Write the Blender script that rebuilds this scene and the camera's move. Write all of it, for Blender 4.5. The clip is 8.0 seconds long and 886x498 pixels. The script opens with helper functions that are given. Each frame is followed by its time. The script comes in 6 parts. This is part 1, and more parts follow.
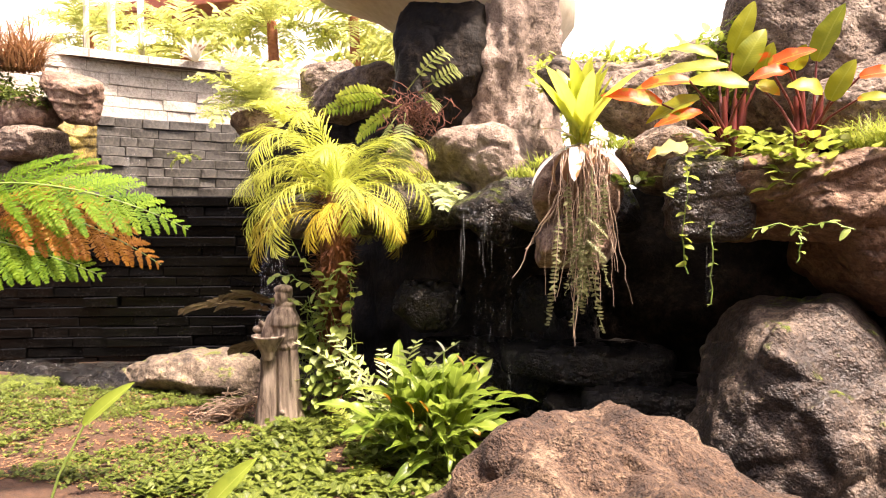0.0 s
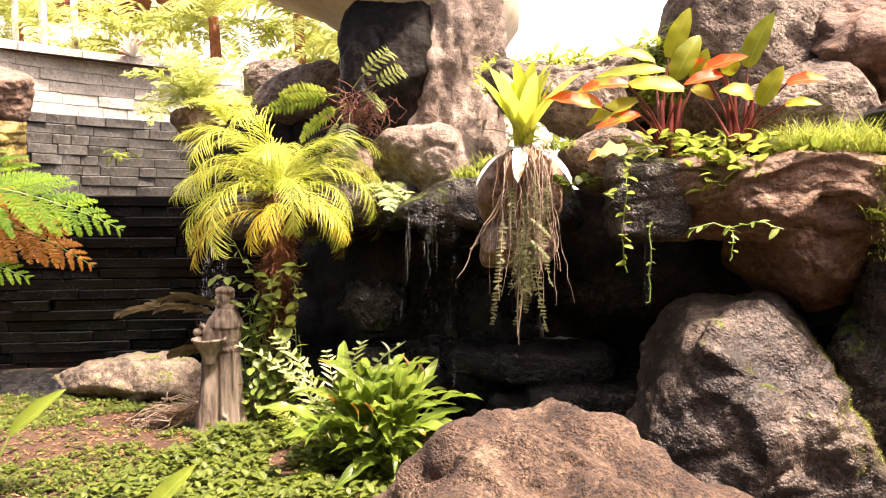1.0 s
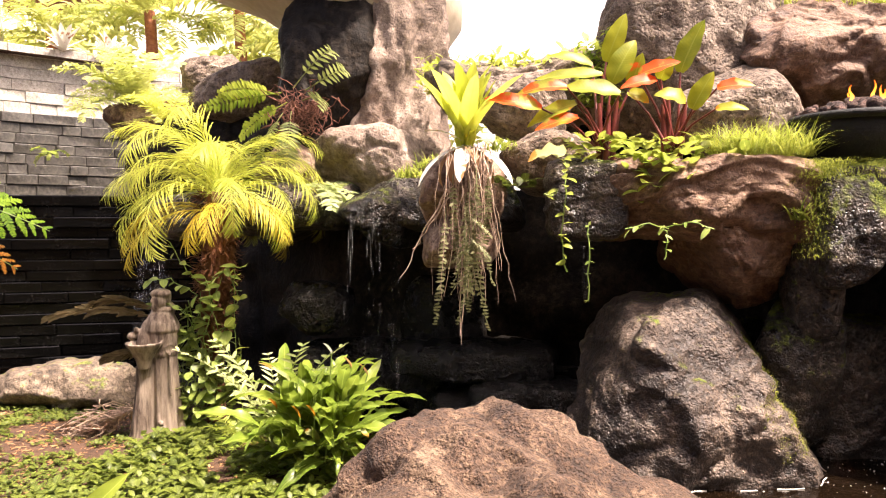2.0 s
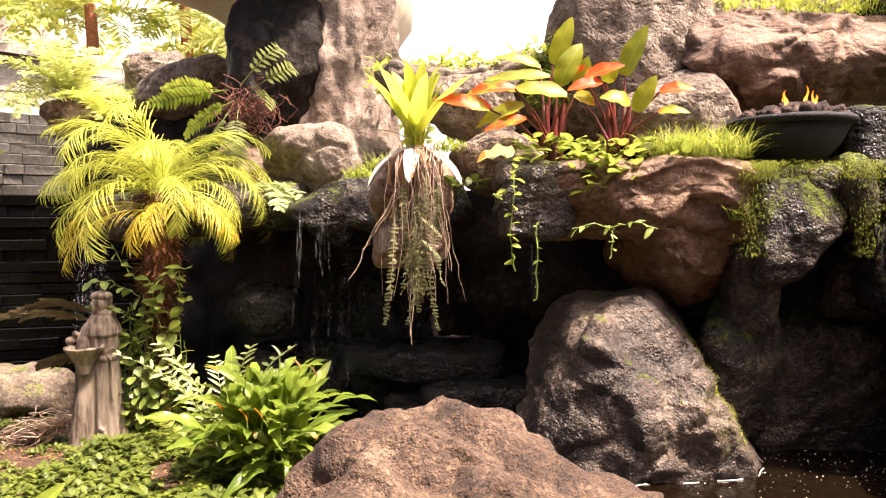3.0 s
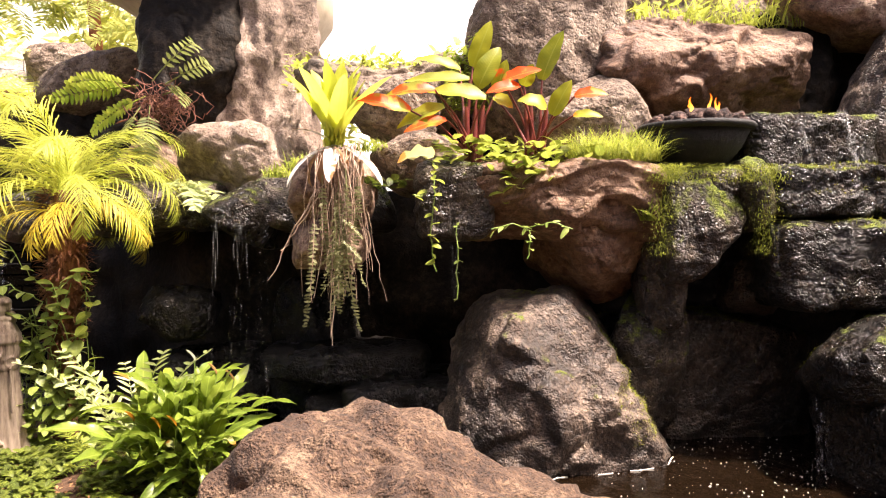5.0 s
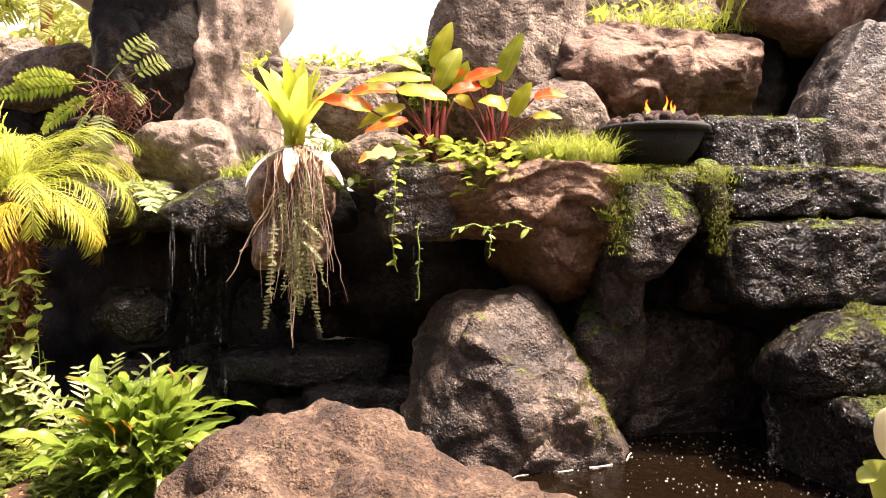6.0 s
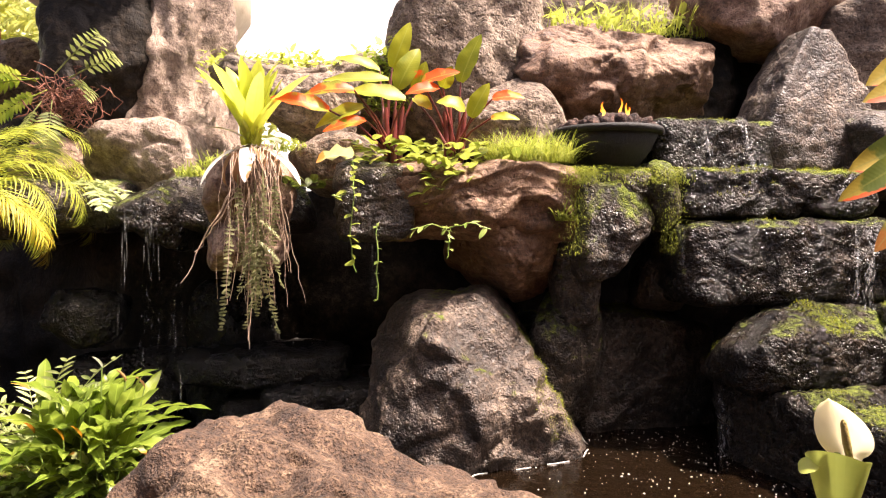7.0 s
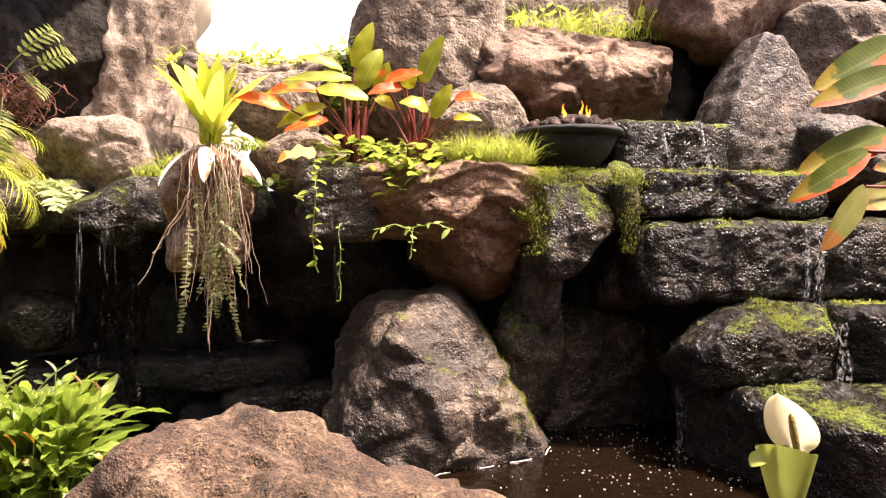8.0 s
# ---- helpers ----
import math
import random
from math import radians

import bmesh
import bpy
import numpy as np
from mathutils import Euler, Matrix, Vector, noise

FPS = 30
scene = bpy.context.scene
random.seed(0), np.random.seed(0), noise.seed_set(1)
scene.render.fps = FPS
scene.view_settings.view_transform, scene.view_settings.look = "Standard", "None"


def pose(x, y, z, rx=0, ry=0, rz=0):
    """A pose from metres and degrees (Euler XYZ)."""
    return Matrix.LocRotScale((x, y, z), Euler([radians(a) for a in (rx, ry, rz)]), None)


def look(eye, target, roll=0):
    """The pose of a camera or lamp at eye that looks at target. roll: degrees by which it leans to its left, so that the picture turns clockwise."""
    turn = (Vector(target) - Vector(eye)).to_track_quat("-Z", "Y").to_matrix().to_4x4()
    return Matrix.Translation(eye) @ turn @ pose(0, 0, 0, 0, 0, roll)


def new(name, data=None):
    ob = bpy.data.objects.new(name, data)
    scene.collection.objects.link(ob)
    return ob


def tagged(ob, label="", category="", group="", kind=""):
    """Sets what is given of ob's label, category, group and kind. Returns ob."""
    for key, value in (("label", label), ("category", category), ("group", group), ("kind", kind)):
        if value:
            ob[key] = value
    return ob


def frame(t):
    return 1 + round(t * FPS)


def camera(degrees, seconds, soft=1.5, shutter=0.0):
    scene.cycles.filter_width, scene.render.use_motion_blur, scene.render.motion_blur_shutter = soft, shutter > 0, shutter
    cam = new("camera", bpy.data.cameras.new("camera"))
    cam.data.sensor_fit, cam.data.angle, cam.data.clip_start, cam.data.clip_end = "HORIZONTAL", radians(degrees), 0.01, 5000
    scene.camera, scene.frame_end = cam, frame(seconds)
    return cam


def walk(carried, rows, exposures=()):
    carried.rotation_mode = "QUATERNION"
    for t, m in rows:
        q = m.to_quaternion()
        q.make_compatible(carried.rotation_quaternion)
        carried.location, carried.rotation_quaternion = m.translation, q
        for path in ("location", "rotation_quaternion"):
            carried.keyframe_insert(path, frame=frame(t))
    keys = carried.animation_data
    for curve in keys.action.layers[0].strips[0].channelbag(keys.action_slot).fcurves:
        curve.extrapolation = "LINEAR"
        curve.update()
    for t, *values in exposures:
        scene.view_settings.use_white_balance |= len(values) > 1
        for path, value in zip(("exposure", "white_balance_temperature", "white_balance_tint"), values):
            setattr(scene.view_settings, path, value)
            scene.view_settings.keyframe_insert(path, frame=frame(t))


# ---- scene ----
cam = camera(66.86, 8.0, soft=1.15)
walk(cam, [
    (0, pose(-0.0804, -0.0017, 1.6791, 87.223, 0, 16.492)),
    (0.5, pose(-0.0703, 0.0020, 1.6790, 87.233, 0, 14.311)),
    (1, pose(-0.0599, 0.0046, 1.6789, 87.239, 0, 12.083)),
    (1.5, pose(-0.0487, 0.0063, 1.6790, 87.254, 0, 9.742)),
    (3, pose(-0.0177, 0.0046, 1.6795, 87.264, 0, 3.469)),
    (3.5, pose(-0.0088, 0.0026, 1.6797, 87.268, 0, 1.710)),
    (4, pose(-0.0000, 0.0000, 1.6800, 87.275, 0, 0.001)),
    (4.5, pose(0.0074, -0.0027, 1.6803, 87.278, 0, -1.426)),
    (6, pose(0.0311, -0.0140, 1.6813, 87.309, 0, -5.892)),
    (6.5, pose(0.0402, -0.0194, 1.6817, 87.300, 0, -7.577)),
    (7, pose(0.0488, -0.0250, 1.6822, 87.314, 0, -9.150)),
    (7.5, pose(0.0569, -0.0307, 1.6827, 87.321, 0, -10.606)),
    (8, pose(0.0650, -0.0369, 1.6831, 87.327, 0, -12.067)),
], exposures=[(0.0, 1.74, 6900, 22), (8.0, 1.74, 6900, 22)])

# ---- world, sun, exposure ----
world = bpy.data.worlds.new("world")
scene.world = world
world.use_nodes = True
wn = world.node_tree.nodes
sky = wn.new("ShaderNodeTexSky")
sky.sky_type = "NISHITA"
sky.sun_disc = False
sky.sun_elevation = radians(67)
sky.sun_rotation = radians(111)
sky.air_density, sky.dust_density = 0.8, 8.0
wn["Background"].inputs["Strength"].default_value = 0.128
world.node_tree.links.new(sky.outputs["Color"], wn["Background"].inputs["Color"])
sun_data = bpy.data.lights.new("sun", "SUN")
sun_data.energy, sun_data.angle, sun_data.color = 5.0, radians(4.0), (1.0, 0.93, 0.82)
sun = new("sun", sun_data)
sun.matrix_world = look((3.8, -1.5, 8.8), (0, 0, 0))


# ---- materials ----
def node_mat(name):
    m = bpy.data.materials.new(name)
    m.use_nodes = True
    n, l = m.node_tree.nodes, m.node_tree.links
    return m, n, l, n["Principled BSDF"]


def ramp(n, l, src, stops):
    r = n.new("ShaderNodeValToRGB")
    e = r.color_ramp.elements
    while len(e) < len(stops):
        e.new(0.5)
    for el, (p, c) in zip(e, stops):
        el.position, el.color = p, (*c, 1)
    l.new(src, r.inputs[0])
    return r.outputs[0]


def noise_tex(n, l, vec, scale, detail=6.0, rough=0.6, distort=0.0):
    t = n.new("ShaderNodeTexNoise")
    t.inputs["Scale"].default_value, t.inputs["Detail"].default_value = scale, detail
    t.inputs["Roughness"].default_value, t.inputs["Distortion"].default_value = rough, distort
    l.new(vec, t.inputs["Vector"])
    return t.outputs["Fac"]


def math_node(n, l, op, a, b, clamp=False):
    t = n.new("ShaderNodeMath")
    t.operation, t.use_clamp = op, clamp
    for k, v in enumerate((a, b)):
        if isinstance(v, (int, float)):
            t.inputs[k].default_value = v
        else:
            l.new(v, t.inputs[k])
    return t.outputs[0]


def mix_col(n, l, fac, a, b, kind="MIX"):
    t = n.new("ShaderNodeMix")
    t.data_type, t.blend_type = "RGBA", kind
    for k, v in ((0, fac), (6, a), (7, b)):
        if isinstance(v, (int, float)):
            t.inputs[k].default_value = v
        elif isinstance(v, tuple):
            t.inputs[k].default_value = (*v, 1)
        else:
            l.new(v, t.inputs[k])
    return t.outputs[2]


def rock_mat(name, dark, mid, light, rough=0.8, scale=1.0, bump=0.6, moss=0.0, wet=0.0, strata=0.0, pits=0.5, moss_low=0.15, gloss=0.5, depth=0.011):
    """Stone: patches and grain of three tones, pores, cracks, strata, moss on what faces up, and a wet film."""
    m, n, l, p = node_mat(name)
    co = n.new("ShaderNodeTexCoord").outputs["Object"]
    big = noise_tex(n, l, co, 1.7 * scale, 8, 0.62, 0.4)
    fine = noise_tex(n, l, co, 19 * scale, 4, 0.58)
    grain = noise_tex(n, l, co, 95 * scale, 2, 0.5)
    both = math_node(n, l, "ADD", math_node(n, l, "MULTIPLY", big, 0.6), math_node(n, l, "MULTIPLY", fine, 0.4))
    if strata:
        mp = n.new("ShaderNodeMapping")
        mp.inputs["Scale"].default_value = (0.7, 0.7, 6.0)
        l.new(co, mp.inputs["Vector"])
        st = noise_tex(n, l, mp.outputs[0], 1.5, 6, 0.65, 1.6)
        both = math_node(n, l, "ADD", math_node(n, l, "MULTIPLY", both, 1 - strata), math_node(n, l, "MULTIPLY", st, strata))
    col = ramp(n, l, both, [(0.39, dark), (0.5, mid), (0.61, light)])
    col = mix_col(n, l, 0.5, col, ramp(n, l, grain, [(0.32, (0.38, 0.36, 0.35)), (0.68, (1.3, 1.27, 1.25))]), "MULTIPLY")
    vor = n.new("ShaderNodeTexVoronoi")
    vor.inputs["Scale"].default_value = 34 * scale
    l.new(co, vor.inputs["Vector"])
    pore = math_node(n, l, "MULTIPLY", ramp(n, l, vor.outputs["Distance"], [(0.0, (0, 0, 0)), (0.45, (1, 1, 1))]), pits)
    crack = n.new("ShaderNodeTexVoronoi")
    crack.feature = "DISTANCE_TO_EDGE"
    crack.inputs["Scale"].default_value = 3.1 * scale
    warp = n.new("ShaderNodeVectorMath")
    warp.operation = "ADD"
    wn_ = n.new("ShaderNodeTexNoise")
    wn_.inputs["Scale"].default_value = 4 * scale
    l.new(co, wn_.inputs["Vector"])
    l.new(co, warp.inputs[0])
    l.new(wn_.outputs["Color"], warp.inputs[1])
    l.new(warp.outputs[0], crack.inputs["Vector"])
    cr = ramp(n, l, crack.outputs["Distance"], [(0.0, (0, 0, 0)), (0.025, (1, 1, 1))])
    pit = noise_tex(n, l, co, 42 * scale, 2, 0.55, 0.3)
    pitm = ramp(n, l, pit, [(0.36, (0.35, 0.33, 0.32)), (0.46, (1, 1, 1))])
    col = mix_col(n, l, min(1.0, pits + 0.3), col, pitm, "MULTIPLY")
    h = math_node(n, l, "ADD", math_node(n, l, "MULTIPLY", fine, 1.4), pore)
    h = math_node(n, l, "ADD", h, math_node(n, l, "ADD", math_node(n, l, "MULTIPLY", cr, 0.06), math_node(n, l, "MULTIPLY", pitm, 0.7 * pits + 0.2)))
    h = math_node(n, l, "ADD", h, math_node(n, l, "MULTIPLY", grain, 0.12))
    rg = math_node(n, l, "ADD", math_node(n, l, "MULTIPLY", fine, 0.3), rough - 0.15)
    if wet:
        wf = ramp(n, l, noise_tex(n, l, co, 2.3, 4), [(0.35, (1, 1, 1)), (0.6, (0, 0, 0))])
        wm = math_node(n, l, "MULTIPLY", wf, wet)
        rgm = n.new("ShaderNodeMix")
        l.new(wm, rgm.inputs[0])
        l.new(rg, rgm.inputs[2])
        rgm.inputs[3].default_value = 0.2
        rg = rgm.outputs[0]
    if moss:
        sep = n.new("ShaderNodeSeparateXYZ")
        l.new(n.new("ShaderNodeNewGeometry").outputs["Normal"], sep.inputs[0])
        mn = noise_tex(n, l, co, 3.4, 8, 0.72, 0.6)
        f = math_node(n, l, "ADD", math_node(n, l, "MULTIPLY", sep.outputs["Z"], 0.55), math_node(n, l, "MULTIPLY", mn, 2.2))
        f = math_node(n, l, "ADD", f, math_node(n, l, "SUBTRACT", math_node(n, l, "MULTIPLY", fine, 0.9), 0.45))
        f = ramp(n, l, math_node(n, l, "SUBTRACT", f, 1.85 - moss * 0.6 - moss_low), [(0.0, (0, 0, 0)), (0.26, (1, 1, 1))])
        mfine = noise_tex(n, l, co, 70, 4, 0.7)
        mcol = ramp(n, l, mfine, [(0.3, (0.05, 0.075, 0.008)), (0.55, (0.16, 0.2, 0.022)), (0.75, (0.34, 0.36, 0.05))])
        col = mix_col(n, l, f, col, mcol)
        h = math_node(n, l, "ADD", h, math_node(n, l, "MULTIPLY", f, math_node(n, l, "MULTIPLY", mfine, 1.6)))
        rgm2 = n.new("ShaderNodeMix")
        l.new(f, rgm2.inputs[0])
        l.new(rg, rgm2.inputs[2])
        rgm2.inputs[3].default_value = 0.9
        rg = rgm2.outputs[0]
    p.inputs["Specular IOR Level"].default_value = gloss
    l.new(col, p.inputs["Base Color"])
    l.new(rg, p.inputs["Roughness"])
    b = n.new("ShaderNodeBump")
    b.inputs["Strength"].default_value, b.inputs["Distance"].default_value = min(1.0, bump * 1.2), depth
    l.new(h, b.inputs["Height"])
    l.new(b.outputs[0], p.inputs["Normal"])
    return m


def leaf_mat(name, base, light, vein, trans=0.4, rough=0.4, spot=None, spot_at=0.6, veins=14.0, tip=None, half=None):
    """Leaf: midrib and side veins by its own length and width, blotches, and light let through."""
    m, n, l, p = node_mat(name)
    tc = n.new("ShaderNodeTexCoord")
    sep = n.new("ShaderNodeSeparateXYZ")
    l.new(tc.outputs["UV"], sep.inputs[0])
    rnd = n.new("ShaderNodeObjectInfo").outputs["Random"]
    isl = n.new("ShaderNodeNewGeometry").outputs["Random Per Island"]
    blot = noise_tex(n, l, tc.outputs["Object"], 9, 4)
    k = math_node(n, l, "ADD", math_node(n, l, "MULTIPLY", blot, 0.7), math_node(n, l, "MULTIPLY", math_node(n, l, "ADD", rnd, isl), 0.3))
    col = ramp(n, l, k, [(0.35, base), (0.85, light)])
    across = math_node(n, l, "ABSOLUTE", math_node(n, l, "SUBTRACT", sep.outputs["X"], 0.5), 0)
    wave = math_node(n, l, "SINE", math_node(n, l, "ADD", math_node(n, l, "MULTIPLY", sep.outputs["Y"], veins * 6.28), math_node(n, l, "MULTIPLY", across, -22.0)), 0)
    side = math_node(n, l, "MULTIPLY", math_node(n, l, "POWER", math_node(n, l, "MAXIMUM", wave, 0), 8), 0.05)
    rib = math_node(n, l, "LESS_THAN", across, 0.035)
    vf = math_node(n, l, "MAXIMUM", side, math_node(n, l, "MULTIPLY", rib, 0.5))
    if spot:
        sn = noise_tex(n, l, tc.outputs["Object"], 6.5, 3, 0.5)
        sf = ramp(n, l, math_node(n, l, "ADD", sn, math_node(n, l, "MULTIPLY", math_node(n, l, "ADD", rnd, isl), 0.09)), [(spot_at, (0, 0, 0)), (spot_at + 0.05, (1, 1, 1))])
        col = mix_col(n, l, sf, col, spot)
    if tip:
        tf = ramp(n, l, math_node(n, l, "ADD", sep.outputs["Y"], math_node(n, l, "MULTIPLY", blot, 0.5)), [(0.95, (0, 0, 0)), (1.2, (1, 1, 1))])
        col = mix_col(n, l, tf, col, tip)
    if half:
        hf = ramp(n, l, math_node(n, l, "SUBTRACT", math_node(n, l, "MULTIPLY", blot, 1.2), sep.outputs["X"]), [(0.3, (0, 0, 0)), (0.36, (1, 1, 1))])
        col = mix_col(n, l, hf, col, half)
    col = mix_col(n, l, vf, col, vein)
    l.new(col, p.inputs["Base Color"])
    p.inputs["Roughness"].default_value = rough
    p.inputs["Specular IOR Level"].default_value = 0.3
    b = n.new("ShaderNodeBump")
    b.inputs["Strength"].default_value, b.inputs["Distance"].default_value = 0.05, 0.005
    l.new(math_node(n, l, "ADD", wave, blot), b.inputs["Height"])
    l.new(b.outputs[0], p.inputs["Normal"])
    tr = n.new("ShaderNodeBsdfTranslucent")
    hs = n.new("ShaderNodeHueSaturation")
    hs.inputs["Saturation"].default_value, hs.inputs["Value"].default_value = 1.0, 1.35
    l.new(col, hs.inputs["Color"])
    l.new(hs.outputs[0], tr.inputs["Color"])
    mx = n.new("ShaderNodeMixShader")
    mx.inputs[0].default_value = trans
    l.new(p.outputs[0], mx.inputs[1])
    l.new(tr.outputs[0], mx.inputs[2])
    l.new(mx.outputs[0], n["Material Output"].inputs["Surface"])
    return m


def plain_mat(name, a, b, rough=0.6, scale=20.0, bump=0.2, metal=0.0, stretch=(1, 1, 1), spread=0.15):
    m, n, l, p = node_mat(name)
    mp = n.new("ShaderNodeMapping")
    mp.inputs["Scale"].default_value = stretch
    l.new(n.new("ShaderNodeTexCoord").outputs["Object"], mp.inputs["Vector"])
    t = noise_tex(n, l, mp.outputs[0], scale, 7, 0.65)
    t2 = noise_tex(n, l, mp.outputs[0], scale * 0.15, 4)
    k = math_node(n, l, "ADD", math_node(n, l, "MULTIPLY", t, 0.6), math_node(n, l, "MULTIPLY", t2, 0.4))
    l.new(ramp(n, l, k, [(0.5 - spread, a), (0.5 + spread, b)]), p.inputs["Base Color"])
    p.inputs["Roughness"].default_value, p.inputs["Metallic"].default_value = rough, metal
    bp = n.new("ShaderNodeBump")
    bp.inputs["Strength"].default_value, bp.inputs["Distance"].default_value = bump, 0.02
    l.new(t, bp.inputs["Height"])
    l.new(bp.outputs[0], p.inputs["Normal"])
    return m


ROCK_RED = rock_mat("rock_red_brown", (0.075, 0.04, 0.025), (0.2, 0.12, 0.08), (0.36, 0.26, 0.185), 0.8, 1.0, 0.7, pits=0.25)
ROCK_FRONT = rock_mat("rock_foreground", (0.034, 0.018, 0.010), (0.086, 0.048, 0.027), (0.2, 0.133, 0.083), 0.85, 1.7, 1.0, pits=0.5, depth=0.016)
ROCK_STRATA = rock_mat("rock_layered", (0.065, 0.033, 0.019), (0.165, 0.092, 0.054), (0.32, 0.205, 0.13), 0.75, 0.9, 0.7, strata=0.28, pits=0.15, depth=0.018)
ROCK_GREY = rock_mat("rock_grey", (0.065, 0.045, 0.032), (0.165, 0.12, 0.086), (0.31, 0.245, 0.185), 0.85, 0.9, 0.9, pits=0.4, depth=0.017)
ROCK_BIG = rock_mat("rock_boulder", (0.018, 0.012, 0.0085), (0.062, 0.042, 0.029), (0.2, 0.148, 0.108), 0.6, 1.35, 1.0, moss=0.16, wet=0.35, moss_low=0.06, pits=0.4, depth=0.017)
ROCK_PILLAR = rock_mat("rock_pillar", (0.10, 0.068, 0.048), (0.22, 0.16, 0.12), (0.36, 0.285, 0.225), 0.85, 1.2, 0.9, pits=0.15, depth=0.012)
# Wet stone, blackened further so the cave shade sits in its colour.
ROCK_WET_SHADE = rock_mat("rock_wet_shade", (0.003, 0.0024, 0.002), (0.008, 0.0065, 0.005), (0.026, 0.021, 0.016), 0.35, 1.2, 1.0, wet=1.0, gloss=0.35, depth=0.022)
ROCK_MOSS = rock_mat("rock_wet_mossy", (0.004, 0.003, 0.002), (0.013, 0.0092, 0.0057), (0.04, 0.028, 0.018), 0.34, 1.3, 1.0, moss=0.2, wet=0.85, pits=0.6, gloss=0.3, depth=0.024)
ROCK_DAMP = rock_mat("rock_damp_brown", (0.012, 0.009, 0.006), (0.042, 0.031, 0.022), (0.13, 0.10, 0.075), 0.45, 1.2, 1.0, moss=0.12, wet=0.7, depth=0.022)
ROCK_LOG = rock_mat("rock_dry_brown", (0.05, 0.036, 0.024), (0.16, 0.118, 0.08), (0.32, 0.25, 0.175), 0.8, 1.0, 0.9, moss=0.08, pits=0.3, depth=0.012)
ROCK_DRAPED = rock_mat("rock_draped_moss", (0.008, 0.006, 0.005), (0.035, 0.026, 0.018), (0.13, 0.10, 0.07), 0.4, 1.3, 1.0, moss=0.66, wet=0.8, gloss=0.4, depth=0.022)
# Near-black tone carries the deep shade of cave and gaps, besides wetness.
ROCK_CAVE_SHADE = rock_mat("rock_cave_shade", (0.005, 0.004, 0.003), (0.014, 0.011, 0.008), (0.042, 0.032, 0.023), 0.7, 0.9, 0.8, wet=0.5, pits=0.1, gloss=0.12)
# Wet black stone, lowered further in tone for the shade over this wall.
STONE_BLACK_SHADED = rock_mat("stone_wet_shaded", (0.001, 0.001, 0.001), (0.002, 0.0019, 0.0017), (0.006, 0.0055, 0.005), 0.25, 1.6, 0.2, wet=0.9, pits=0.05, gloss=0.22)
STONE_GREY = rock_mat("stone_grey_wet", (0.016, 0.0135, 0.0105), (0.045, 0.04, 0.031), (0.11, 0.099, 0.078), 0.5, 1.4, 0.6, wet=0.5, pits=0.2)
# Dry pale stone; the strong daylight on it is lightened into the tone.
STONE_DRY_SUNLIT = rock_mat("stone_dry_sunlit", (0.3, 0.26, 0.21), (0.46, 0.42, 0.35), (0.62, 0.57, 0.49), 0.8, 1.4, 0.5, pits=0.2)
ROCK_ALGAE = rock_mat("rock_yellow_algae", (0.05, 0.035, 0.012), (0.2, 0.14, 0.025), (0.42, 0.32, 0.06), 0.6, 1.6, 0.9, pits=0.2, wet=0.4)
SOIL = plain_mat("soil_mulch", (0.028, 0.0135, 0.0065), (0.1, 0.047, 0.022), 0.95, 28, 1.0)
CONCRETE = plain_mat("render_beige", (0.36, 0.29, 0.2), (0.5, 0.42, 0.3), 0.85, 9, 0.15)


# ---- building helpers ----
class Geo:
    """Vertices, faces and leaf coordinates of one mesh."""

    def __init__(self):
        self.v, self.f, self.uv = [], [], []

    def grid(self, rows, uvs, close=False):
        """Rows of equally many points, joined into quads."""
        o, w = len(self.v), len(rows[0])
        for r, q in zip(rows, uvs):
            self.v += r
            self.uv += q
        for i in range(len(rows) - 1):
            for j in range(w if close else w - 1):
                k = (j + 1) % w
                a = o + i * w
                self.f.append((a + j, a + k, a + w + k, a + w + j))

    def mesh(self, name, mat, smooth=True):
        me = bpy.data.meshes.new(name)
        me.from_pydata(self.v, [], self.f)
        if self.uv:
            lay = me.uv_layers.new(name="uv")
            idx = np.empty(len(me.loops), np.int32)
            me.loops.foreach_get("vertex_index", idx)
            lay.data.foreach_set("uv", np.array(self.uv, np.float32)[idx].ravel())
        me.materials.append(mat)
        me.shade_smooth() if smooth else me.shade_flat()
        me.update()
        return me


def thing(name, at, label, category, group="", kind=""):
    ob = new(name)
    ob.location = at
    ob.empty_display_size = 0.1
    return tagged(ob, label, category, group, kind)


def part(name, data, parent, label="", m=None):
    """A mesh as one object under a thing or part."""
    ob = new(name, data)
    ob.parent = parent
    if m is not None:
        ob.matrix_basis = m
    return tagged(ob, label)


def tube(g, pts, radii, sides=6):
    """A tube along points."""
    rows, uvs = [], []
    n = len(pts)
    for i, (p, r) in enumerate(zip(pts, radii)):
        p = Vector(p)
        d = (Vector(pts[min(i + 1, n - 1)]) - Vector(pts[max(i - 1, 0)])).normalized()
        a = d.cross(Vector((0.3, 0.9, 0.2))).normalized()
        b = d.cross(a)
        rows.append([tuple(p + (a * math.cos(k * 6.2832 / sides) + b * math.sin(k * 6.2832 / sides)) * r) for k in range(sides)])
        uvs.append([(0.2, i / max(1, n - 1))] * sides)
    g.grid(rows, uvs, close=True)


